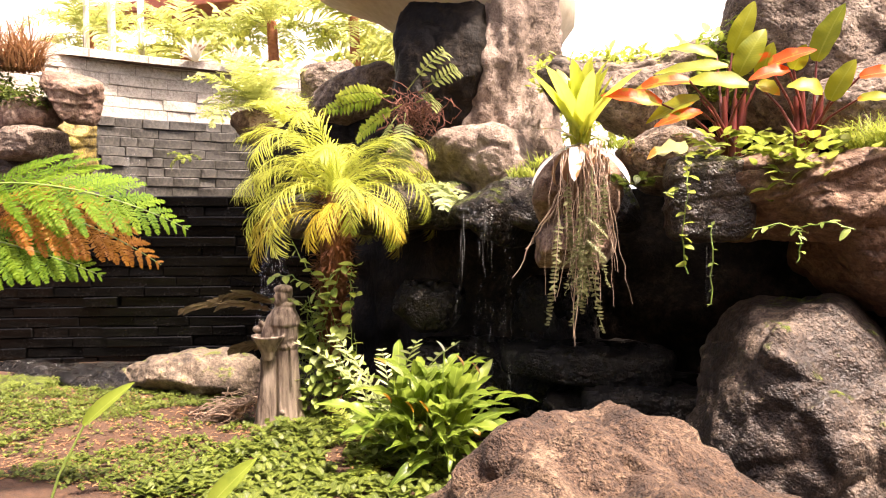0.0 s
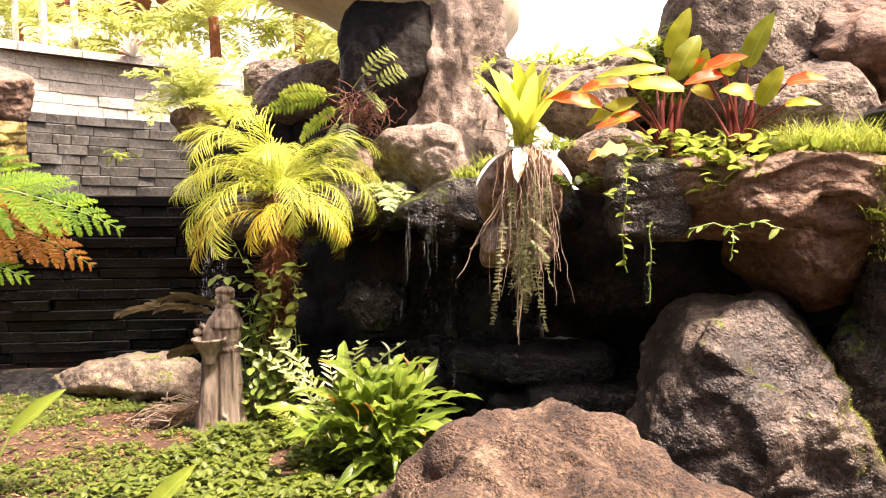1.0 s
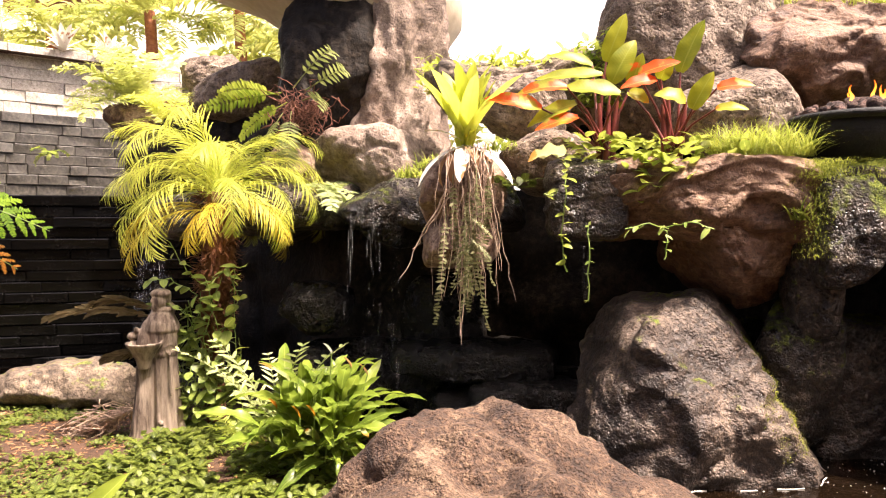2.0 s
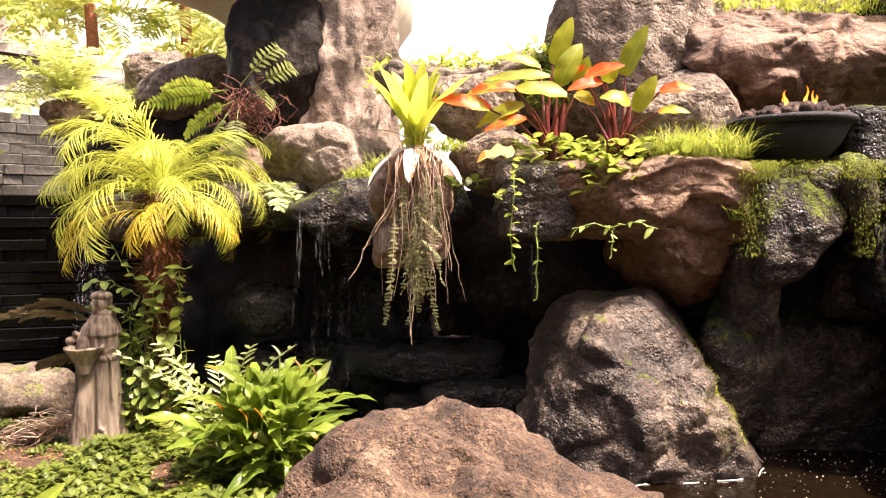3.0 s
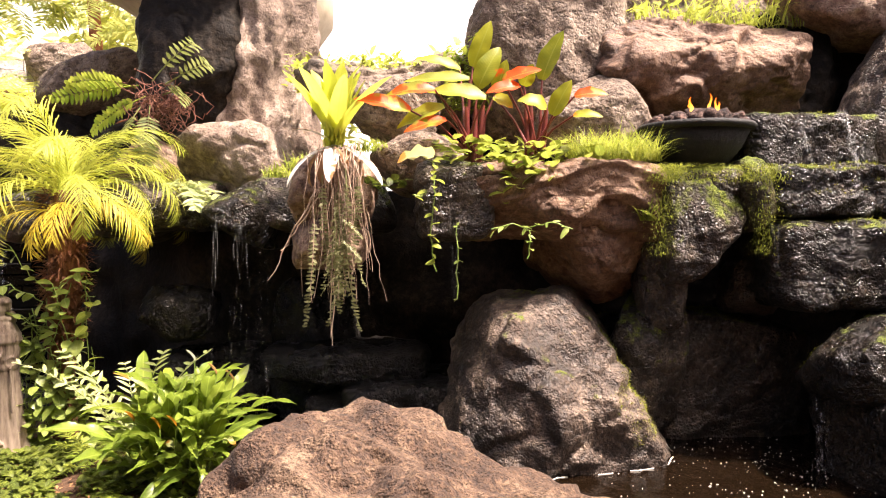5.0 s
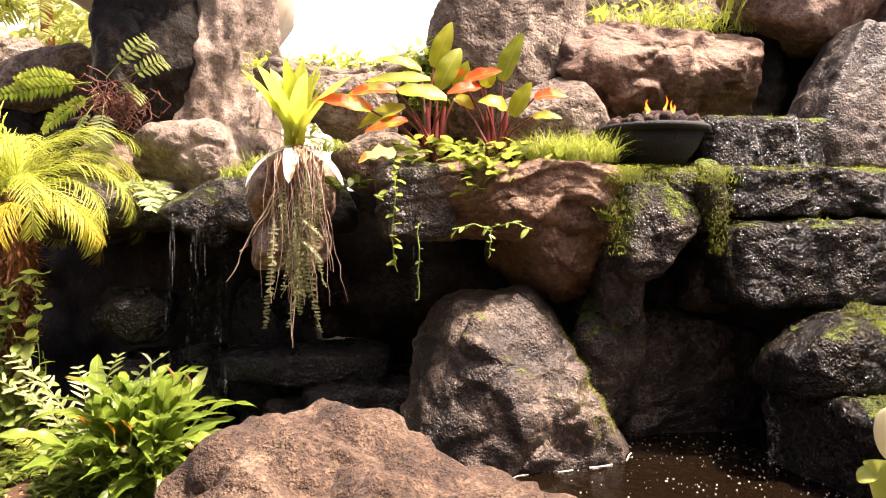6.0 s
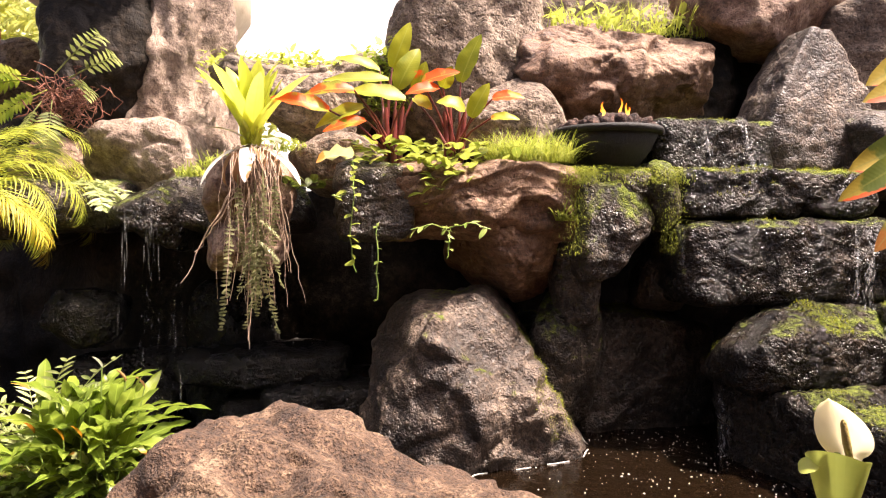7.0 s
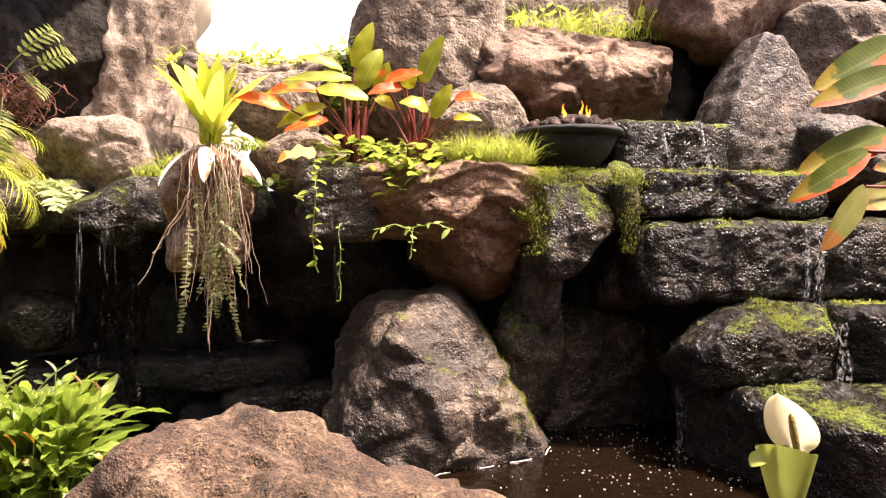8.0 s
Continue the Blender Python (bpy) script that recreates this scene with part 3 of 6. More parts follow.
# ---- pillar and its flared top ----
def make_pillar():
    g = Geo()
    rows, uvs = [], []
    for j in range(60):
        z = 1.6 + 2.6 * j / 59
        r = []
        for k in range(96):
            a = k * 6.28319 / 96
            lobe = max(0.0, math.cos(a - radians(215))) ** 2
            rad = 0.46 - 0.1 * lobe + 0.12 * max(0, 2.5 - z) + 0.05 * math.sin(3 * a + 1) + 0.03 * math.sin(5 * a + z * 2)
            p = Vector((math.cos(a), math.sin(a), z * 0.8))
            rad += 0.12 * noise.fractal(p * 1.8 + Vector((7, 3, 1)), 0.9, 2.1, 5) + 0.03 * (1 - 2 * abs(noise.noise(p * 5)))
            cell = noise.voronoi(Vector((p.x * 2.2, p.y * 2.2, z * 2.4)) + Vector((0.3, 0.3, 0.3)) * noise.noise(p * 3))[0]
            rad += 0.3 * (min(cell[1] - cell[0], 0.09) - 0.07)
            r.append((rad * 1.05 * math.cos(a), rad * 0.9 * math.sin(a), z))
        rows.append(r)
        uvs.append([(0, 0)] * 96)
    g.grid(rows, uvs, close=True)
    ob = new("pillar", g.mesh("pillar", ROCK_PILLAR))
    ob.location = (-1.36, 6.25, 0)
    tagged(ob, "thick carved pale rock pillar under a flared roof", "pillar", kind="structure")
    g = Geo()
    prof = [(0.68, 2.2), (0.70, 3.1), (0.76, 3.35), (0.92, 3.58), (1.25, 3.8), (1.8, 4.0), (2.2, 4.12), (2.25, 4.3), (0.0, 4.7)]
    rows = []
    for r, z in prof:
        row = []
        for k in range(64):
            a = k * 6.28319 / 64
            q = min(r, 0.93 + 0.85 * (0.5 - 0.5 * math.cos(a)) ** 1.5)
            row.append((q * math.cos(a), q * math.sin(a), z))
        rows.append(row)
    g.grid(rows, [[(0, 0)] * 64] * len(prof), close=True)
    ob = new("ceiling", g.mesh("ceiling", CONCRETE))
    ob.location = (-1.66, 6.75, 0)
    tagged(ob, "beige flared concrete roof over the pillar", "roof", kind="structure")


make_pillar()


# ---- stone water walls ----
def stone_wall(name, path, z0, z1, course, lengths, depth, mat, label, seed, joint=0.006, relief=1.0):
    """A wall along a path, of stone courses that stand proud by uneven amounts; each stone is a part."""
    rng = random.Random(seed)
    base = thing(name, (0, 0, 0), label, "stone wall", kind="structure")
    pts = [Vector((*p, 0)) for p in path]
    seg = [(b - a).length for a, b in zip(pts, pts[1:])]
    total = sum(seg)

    def along(s):
        s = min(max(s, 0), total - 1e-6)
        for a, b, d in zip(pts, pts[1:], seg):
            if s <= d:
                t = (b - a) / d
                return a + t * s, t
            s -= d

    g = Geo()
    rows = [[], []]
    for k in range(31):
        p, t = along(total * k / 30)
        nrm = Vector((t.y, -t.x, 0))
        q = p - nrm * depth * 0.4
        rows[0].append((q.x, q.y, z0))
        rows[1].append((q.x, q.y, z1 - 0.01))
    back = [[(x - 0, y + 0.35, z) for x, y, z in r] for r in rows]
    g.grid([rows[0], rows[1], back[1], back[0]], [[(0, 0)] * 31] * 4)
    part("core", g.mesh("core", mat), base)
    n = round((z1 - z0) / course)
    ch = (z1 - z0) / n
    shared = {}
    for c in range(n):
        s = -rng.uniform(0, lengths[1])
        while s < total:
            ln = rng.choice(lengths)
            if s + ln > 0.02 and s < total - 0.02:
                a, b = max(s, 0), min(s + ln, total)
                p, t = along((a + b) / 2)
                key = (round(b - a, 2), rng.randrange(3))
                if key not in shared:
                    bm = bmesh.new()
                    bmesh.ops.create_cube(bm, size=1)
                    for v in bm.verts:
                        v.co.x *= (b - a) - joint
                        v.co.y *= depth
                        v.co.z *= ch - joint
                        if v.co.y < 0:
                            v.co.y += rng.uniform(-0.012, 0.012)
                            v.co.z += rng.uniform(-0.004, 0.004)
                    bmesh.ops.bevel(bm, geom=list(bm.edges), offset=0.009, segments=1, affect="EDGES")
                    me = bpy.data.meshes.new("stone")
                    bm.to_mesh(me)
                    bm.free()
                    me.materials.append(mat)
                    shared[key] = me
                proud = relief * rng.choice((0, 0.006, 0.014, 0.03, 0.06))
                nrm = Vector((t.y, -t.x, 0))
                pos = p + nrm * proud
                part("stone", shared[key], base, m=Matrix.Translation((pos.x, pos.y, z0 + (c + 0.5) * ch)) @ Matrix.Rotation(math.atan2(t.y, t.x), 4, "Z"))
            s += ln
    return base


def arc(a, b, sag, n=12):
    a, b = Vector(a), Vector(b)
    d = b - a
    nrm = Vector((-d.y, d.x)).normalized()
    return [tuple(a + d * k / n + nrm * sag * 4 * (k / n) * (1 - k / n)) for k in range(n + 1)]


# ---- unseen roof and wall over and behind the camera, added to block light ----
def shelter():
    g = Geo()
    for x0, x1, y0, y1, z0, z1 in ((-9.0, 7.0, -4.2, 0.4, 4.3, 4.5), (-9.0, 7.0, -4.4, -4.2, -0.2, 4.5)):
        a = [(x0, y0), (x1, y0), (x1, y1), (x0, y1)]
        g.grid([[(x, y, z) for x, y in a] for z in (z0, z1)], [[(0, 0)] * 4] * 2, close=True)
        for z in (z0, z1):
            g.grid([[(x0, y0, z), (x1, y0, z)], [(x0, y1, z), (x1, y1, z)]], [[(0, 0)] * 2] * 2)
    tagged(new("ceiling_shelter", g.mesh("ceiling_shelter", plain_mat("light_block_brown", (0.1, 0.07, 0.045), (0.2, 0.15, 0.1), 0.8, 8, 0.2))), "unseen roof and back wall added to block sky light", "shelter", kind="structure")


shelter()


# ---- leaves and fronds ----
L_PALM = leaf_mat("palm_leaf", (0.25, 0.30, 0.035), (0.56, 0.57, 0.11), (0.55, 0.54, 0.12), 0.45, 0.42)
L_PALM_OLD = leaf_mat("palm_leaf_old", (0.42, 0.30, 0.03), (0.6, 0.5, 0.06), (0.45, 0.3, 0.1), 0.4, 0.5)
L_BROM = leaf_mat("bromeliad_leaf", (0.38, 0.43, 0.04), (0.58, 0.60, 0.10), (0.45, 0.52, 0.06), 0.5, 0.3, veins=2)
L_WHITE = leaf_mat("bleached_leaf", (0.72, 0.68, 0.56), (0.82, 0.79, 0.7), (0.75, 0.7, 0.6), 0.15, 0.35, veins=2, spot=(0.35, 0.16, 0.06), spot_at=0.68)
L_PHIL = leaf_mat("red_stem_leaf", (0.14, 0.185, 0.010), (0.37, 0.36, 0.018), (0.34, 0.36, 0.05), 0.45, 0.42, spot=(0.72, 0.12, 0.012), spot_at=0.72, veins=20)
L_PHIL_RED = leaf_mat("red_blotched_leaf", (0.17, 0.19, 0.012), (0.4, 0.34, 0.022), (0.34, 0.3, 0.05), 0.45, 0.4, spot=(0.62, 0.085, 0.008), spot_at=0.47, veins=20)
L_HELI = leaf_mat("broad_leaf", (0.035, 0.065, 0.007), (0.11, 0.14, 0.014), (0.2, 0.2, 0.04), 0.4, 0.5, half=(0.5, 0.07, 0.006), veins=22, tip=(0.33, 0.24, 0.03))
L_HELI_PALE = leaf_mat("broad_leaf_pale", (0.14, 0.15, 0.025), (0.32, 0.3, 0.09), (0.3, 0.28, 0.1), 0.35, 0.5, veins=22, tip=(0.35, 0.14, 0.03))
L_LILY = leaf_mat("lily_leaf", (0.045, 0.088, 0.012), (0.19, 0.255, 0.032), (0.3, 0.4, 0.08), 0.45, 0.3, veins=9)
L_LILY_Y = leaf_mat("lily_leaf_young", (0.09, 0.155, 0.02), (0.25, 0.315, 0.045), (0.38, 0.43, 0.1), 0.45, 0.3, veins=9)
L_LILY_PALE = leaf_mat("lily_leaf_bleached", (0.4, 0.42, 0.16), (0.6, 0.6, 0.3), (0.55, 0.55, 0.3), 0.4, 0.35, veins=9, tip=(0.5, 0.24, 0.05))
L_FERN = leaf_mat("fern_leaf", (0.12, 0.19, 0.02), (0.34, 0.38, 0.06), (0.3, 0.3, 0.1), 0.4, 0.5, veins=3)
L_TREEFERN = leaf_mat("tree_fern_leaf", (0.05, 0.13, 0.004), (0.18, 0.29, 0.010), (0.16, 0.24, 0.02), 0.5, 0.65, veins=3)
L_ORANGE = leaf_mat("dying_fern_leaf", (0.26, 0.09, 0.008), (0.42, 0.18, 0.015), (0.35, 0.16, 0.04), 0.4, 0.5, veins=3)
L_COVER = leaf_mat("ground_cover_leaf", (0.022, 0.04, 0.006), (0.135, 0.165, 0.026), (0.25, 0.34, 0.08), 0.35, 0.45, veins=5)
L_POTHOS = leaf_mat("trailing_leaf", (0.12, 0.18, 0.02), (0.36, 0.39, 0.07), (0.5, 0.5, 0.15), 0.45, 0.35, veins=6)
L_PALE = leaf_mat("pale_leaf", (0.2, 0.25, 0.08), (0.42, 0.46, 0.2), (0.5, 0.5, 0.3), 0.35, 0.35, veins=6)
L_OLIVE = leaf_mat("olive_fern_leaf", (0.10, 0.125, 0.03), (0.27, 0.29, 0.10), (0.3, 0.3, 0.12), 0.4, 0.5, veins=3)
L_TRAIL = leaf_mat("trailing_small_leaf", (0.10, 0.11, 0.04), (0.4, 0.4, 0.2), (0.35, 0.33, 0.18), 0.3, 0.45, veins=3)
L_VINE = leaf_mat("vine_leaf", (0.09, 0.15, 0.02), (0.34, 0.4, 0.1), (0.35, 0.4, 0.15), 0.35, 0.35, veins=6)
L_DEAD = leaf_mat("dead_leaf", (0.16, 0.07, 0.03), (0.4, 0.22, 0.1), (0.3, 0.18, 0.1), 0.2, 0.7, veins=7)
L_DRY = leaf_mat("dry_palm_leaf", (0.05, 0.036, 0.018), (0.24, 0.185, 0.10), (0.34, 0.28, 0.18), 0.2, 0.6, veins=4)
# Leaf tones paled so the glaring sun on far foliage sits in them.
L_FAR_SUNLIT = leaf_mat("far_leaf_sunlit", (0.30, 0.35, 0.08), (0.58, 0.58, 0.22), (0.4, 0.42, 0.08), 0.5, 0.5, veins=3)
ROOT = plain_mat("root", (0.27, 0.17, 0.105), (0.56, 0.42, 0.31), 0.8, 30, 0.4)
DEAD_ROOT = plain_mat("dead_frond", (0.07, 0.022, 0.013), (0.2, 0.072, 0.04), 0.8, 30, 0.4)
STEM_RED = plain_mat("red_stem", (0.07, 0.01, 0.009), (0.19, 0.034, 0.026), 0.4, 14, 0.2)
STEM_GREEN = plain_mat("green_stem", (0.1, 0.16, 0.03), (0.22, 0.3, 0.06), 0.5, 14, 0.2)
BARK = plain_mat("palm_bark", (0.06, 0.02, 0.01), (0.3, 0.12, 0.055), 0.95, 30, 1.0, stretch=(1, 1, 0.4))
BARK_RED = plain_mat("tree_bark", (0.2, 0.06, 0.03), (0.42, 0.17, 0.09), 0.9, 18, 0.8)


def aim(at, yaw, elev, roll=0.0):
    """A frame at a place whose y axis runs along yaw (degrees from +y, to the left) and up by elev."""
    return Matrix.Translation(at) @ Euler((0, 0, radians(yaw))).to_matrix().to_4x4() @ Euler((radians(elev), 0, 0)).to_matrix().to_4x4() @ Euler((0, radians(roll), 0)).to_matrix().to_4x4()


def blade_frame(base, tip, normal):
    """A frame at base whose y axis runs to tip and whose z axis leans towards normal; and the distance."""
    b, t = Vector(base), Vector(tip)
    y = (t - b).normalized()
    z = (Vector(normal) - y * y.dot(Vector(normal))).normalized()
    x = y.cross(z)
    m = Matrix((x, y, z)).transposed().to_4x4()
    m.translation = b
    return m, (t - b).length


def leaf(g, m, length, width, bend=0.6, fold=0.2, n=6, shape=(0.7, 0.8), wave=0.0, start=0.0):
    """A blade with a midrib, folded and bent; start: bare stalk before the blade."""
    a, b = shape
    top = (a / (a + b)) ** a * (b / (a + b)) ** b
    y, z, th = 0.0, 0.0, 0.0
    rows, uvs = [], []
    for i in range(n + 1):
        s = i / n
        w = 0.5 * width * (max(s, 0.02) ** a * max(1 - s, 0.0) ** b) / top
        ny, nz = math.sin(th), math.cos(th)
        up = fold * w
        rip = wave * w * math.sin(s * 17)
        rows.append([tuple(m @ Vector((-w, y + ny * (up + rip), z + nz * (up + rip)))), tuple(m @ Vector((0, y, z))), tuple(m @ Vector((w, y + ny * (up - rip), z + nz * (up - rip))))])
        uvs.append([(0.0, s), (0.5, s), (1.0, s)])
        y += math.cos(th) * length / n
        z -= math.sin(th) * length / n
        th += bend / n
    g.grid(rows, uvs)


def frond(g, m, length, pairs, ll, lw, bend=1.2, droop=0.6, forward=55, rise=15, n=3, seed=0, shape=(0.5, 0.9), rach=0.006, bare=0.12, env=(0.35, 0.5), jit=(13, 20)):
    """A pinnate frond: a bending rachis with blades on both sides."""
    rng = random.Random(seed)
    pts, y, z, th = [], 0.0, 0.0, 0.0
    steps = 14
    ths = []
    for i in range(steps + 1):
        pts.append(Vector((0.0, y, z)))
        ths.append(th)
        y += math.cos(th) * length / steps
        z -= math.sin(th) * length / steps
        th += bend / steps * (0.5 + i / steps)
    tube(g, [tuple(m @ p) for p in pts], [rach * (1 - 0.8 * i / steps) for i in range(steps + 1)], 4)
    for k in range(pairs):
        s = bare + (1 - bare) * (k + 0.5) / pairs
        f = s * steps
        i = min(int(f), steps - 1)
        p = pts[i].lerp(pts[i + 1], f - i)
        t = ths[i]
        u = (s - bare) / (1 - bare)
        le = ll * max(0.12, (max(u, 0.02) ** env[0] * (1 - u * 0.97) ** env[1]) / ((env[0] / sum(env)) ** env[0] * (env[1] / sum(env)) ** env[1]))
        for side in (-1, 1):
            q = m @ Matrix.Translation(p) @ Euler((-t, 0, 0)).to_matrix().to_4x4()
            q = q @ Euler((0, 0, side * radians(-forward + rng.uniform(-jit[0], jit[0])))).to_matrix().to_4x4() @ Euler((radians(rise + rng.uniform(-jit[1], jit[1])), 0, 0)).to_matrix().to_4x4()
            leaf(g, q, le * rng.uniform(0.85, 1.1), lw, droop * rng.uniform(0.6, 1.4), 0.25, n, shape)


def fern_plant(name, at, label, mats, count, length, seed, elev=(20, 70), yaws=(0, 360), pairs=22, ll=0.12, lw=0.02, bend=1.3, group="", variants=3, droop=0.3, category="fern"):
    """A clump of fronds, each a part."""
    rng = random.Random(seed)
    base = thing(name, at, label, category, group)
    kinds = []
    for k in range(variants):
        g = Geo()
        frond(g, Matrix.Identity(4), length * rng.uniform(0.8, 1.1), pairs, ll, lw, bend * rng.uniform(0.8, 1.2), droop, 62, 5, 3, seed + k)
        kinds.append([g.mesh("frond", mt) for mt in mats])
    for i in range(count):
        m = aim((rng.uniform(-0.03, 0.03), rng.uniform(-0.03, 0.03), 0), rng.uniform(*yaws), rng.uniform(*elev), rng.uniform(-15, 15))
        part("frond", rng.choice(rng.choice(kinds)), base, m=m @ Matrix.Scale(rng.uniform(0.75, 1.1), 4))
    return base


# ---- the pygmy palm ----
def make_palm(at=(-2.46, 4.9, 0.05)):
    rng = random.Random(77)
    base = thing("pygmy_palm", at, "small date palm with arching yellow-green fronds and shaggy trunk", "palm")
    g = Geo()
    pts = [(0.0, 0, -0.1), (-0.03, 0, 0.4), (-0.01, 0, 0.9), (0.03, 0, 1.3), (0.04, 0, 1.6), (0.05, 0, 1.82)]
    tube(g, pts, [0.085, 0.085, 0.1, 0.12, 0.125, 0.08], 18)
    for i in range(800):
        z = rng.uniform(0.75, 1.82)
        a = rng.uniform(0, 360)
        r = 0.085 + 0.035 * min(1, max(0, (z - 0.8) / 0.5))
        x = 0.03 * (z - 0.9)
        leaf(g, aim((x + r * math.sin(radians(-a)), r * math.cos(radians(a)), z), a, rng.uniform(-50, 60), 0), rng.uniform(0.05, 0.12), 0.02, rng.uniform(-0.6, 1.2), 0.5, 3, (0.3, 0.7))
    part("trunk", g.mesh("trunk", BARK), base, "red-brown shaggy fibrous trunk")
    young, old = [], []
    for k in range(5):
        g = Geo()
        frond(g, Matrix.Identity(4), 1.14 + 0.07 * k, 54, 0.33, 0.0082, 2.0 + 0.25 * k, 0.9, 24 + 3 * k, -4, 5, 300 + k, rach=0.007, bare=0.04, jit=(9, 14))
        young.append(g.mesh("frond", L_PALM))
        if k < 3:
            g = Geo()
            frond(g, Matrix.Identity(4), 0.86 + 0.08 * k, 38, 0.28, 0.008, 1.9, 1.1, 25, -8, 5, 320 + k, rach=0.007, bare=0.05, jit=(10, 16))
            old.append(g.mesh("frond", L_PALM_OLD))
    for i in range(34):
        k = i / 34
        el = 86 - 62 * k ** 0.75
        yaw = i * 137.5 + rng.uniform(-25, 25)
        m = aim((0.05, 0, 1.74 + 0.1 * (1 - k)), yaw, el, rng.uniform(-30, 30)) @ Matrix.Scale(rng.uniform(0.78, 1.0) * (0.95 - 0.3 * (k < 0.1)), 4)
        part("frond", rng.choice(young), base, m=m)
    for i, yaw in enumerate((178, 200, 150, 250, 110, 232, 275, 95, 30, 320)):
        part("frond", old[i % 3], base, "orange-yellow ageing frond", m=aim((0.05, 0, 1.66), yaw, rng.uniform(8, 30), rng.uniform(-12, 12)) @ Matrix.Scale(rng.uniform(0.75, 0.95), 4))


make_palm()


# ---- climbing vine on the palm ----
def make_vine(name, at, label, strands, leaf_len, leaf_w, mat, per, seed, stem_mat=STEM_GREEN, droop=40):
    """Strands (lists of points) with leaves set along them."""
    rng = random.Random(seed)
    base = thing(name, at, label, "vine")
    kinds = []
    for k in range(3):
        g = Geo()
        leaf(g, Matrix.Identity(4), leaf_len * (0.8 + 0.2 * k), leaf_w * (0.8 + 0.2 * k), 0.5, 0.15, 5, (0.45, 0.75))
        kinds.append(g.mesh("leaf", mat))
    for pts in strands:
        g = Geo()
        fine = []
        for a, b in zip(pts, pts[1:]):
            for k in range(5):
                w = Vector((rng.uniform(-1, 1), rng.uniform(-1, 1), rng.uniform(-1, 1))) * 0.008
                fine.append(Vector(a).lerp(Vector(b), k / 5) + w)
        tube(g, [tuple(p) for p in fine], [0.004] * len(fine), 4)
        part("stem", g.mesh("stem", stem_mat), base)
        length = sum((b - a).length for a, b in zip(fine, fine[1:]))
        for i in range(max(2, int(length * per))):
            p = fine[min(len(fine) - 1, int((i + 0.5) / (length * per) * len(fine)))]
            m = aim(p, rng.uniform(60, 300), rng.uniform(-droop, droop * 0.6), rng.uniform(-40, 40))
            part("leaf", rng.choice(kinds), base, m=m @ Matrix.Scale(rng.uniform(0.6, 1.15), 4))
    return base


def climb(seed, n, x0, x1, y, z0, z1):
    rng = random.Random(seed)
    out = []
    for _ in range(n):
        x, h = rng.uniform(x0, x1), rng.uniform(0.5, 1.0)
        out.append([(x + rng.uniform(-0.06, 0.06), y + rng.uniform(-0.08, 0.05), z0 + (z1 - z0) * h * k / 5) for k in range(6)])
    return out


make_vine("climbing_vine", (-2.46, 4.75, 0.05), "leafy green vine climbing the palm trunk", climb(3, 22, -0.34, 0.28, 0, 0, 1.3), 0.095, 0.066, L_VINE, 17, 3)
make_vine("climbing_vine", (-2.5, 4.72, 1.1), "leafy vine branches reaching out from the palm trunk",
          [[(0, 0, 0), (-0.2, -0.05, 0.12), (-0.42, -0.1, 0.1)], [(0, 0, 0.1), (-0.12, -0.05, 0.25), (-0.2, -0.05, 0.42)], [(0.1, 0, 0.1), (0.25, -0.06, 0.2), (0.42, -0.05, 0.22)], [(0, 0, -0.2), (-0.2, -0.1, -0.05), (-0.38, -0.1, -0.1)]], 0.1, 0.06, L_VINE, 17, 4)
make_vine("climbing_vine", (-2.22, 4.7, 0.3), "vine strand of pale round leaves beside the palm trunk", [[(0, 0, 0), (0.02, 0, 0.4), (0.0, 0, 0.8), (0.02, 0, 1.05)]], 0.09, 0.075, L_POTHOS, 17, 5)


# ---- bromeliad and its hanging roots ----
def make_bromeliad(at=(-0.45, 4.2, 2.1)):
    rng = random.Random(5)
    base = thing("bromeliad", at, "bright yellow-green bromeliad rosette with bleached lower leaves", "bromeliad")
    kinds = []
    for k in range(3):
        g = Geo()
        leaf(g, Matrix.Identity(4), 0.50 + 0.04 * k, 0.135, 0.15 + 0.22 * k, 0.35, 10, (0.2, 0.55))
        kinds.append(g.mesh("leaf", L_BROM))
    for i in range(21):
        k = i / 21
        part("leaf", kinds[i % 3], base, m=aim((0, 0, 0), i * 137.5 + 20, 89 - 27 * k, 0) @ Matrix.Scale(rng.uniform(0.85, 1.05), 4))
    g = Geo()
    leaf(g, Matrix.Identity(4), 0.42, 0.115, 1.0, 0.15, 12, (0.2, 0.55))
    white = g.mesh("leaf", L_WHITE)
    for yaw, el, s in ((118, -14, 1.0), (178, -18, 0.85), (242, -10, 1.05), (100, 45, 0.7), (330, 30, 0.9)):
        part("leaf", white, base, "bleached white drooping leaf", m=aim((0, 0, 0.02), yaw, el) @ Matrix.Scale(s, 4))
    g = Geo()
    leaf(g, Matrix.Identity(4), 0.36, 0.1, 1.9, 0.3, 8, (0.3, 0.5))
    dead = g.mesh("leaf", L_DEAD)
    for yaw in (110, 150, 160, 205, 250):
        part("leaf", dead, base, "dry brown leaf", m=aim((0, 0, 0), yaw + 5, rng.uniform(-15, 10)) @ Matrix.Scale(rng.uniform(0.7, 0.95), 4))


make_bromeliad()


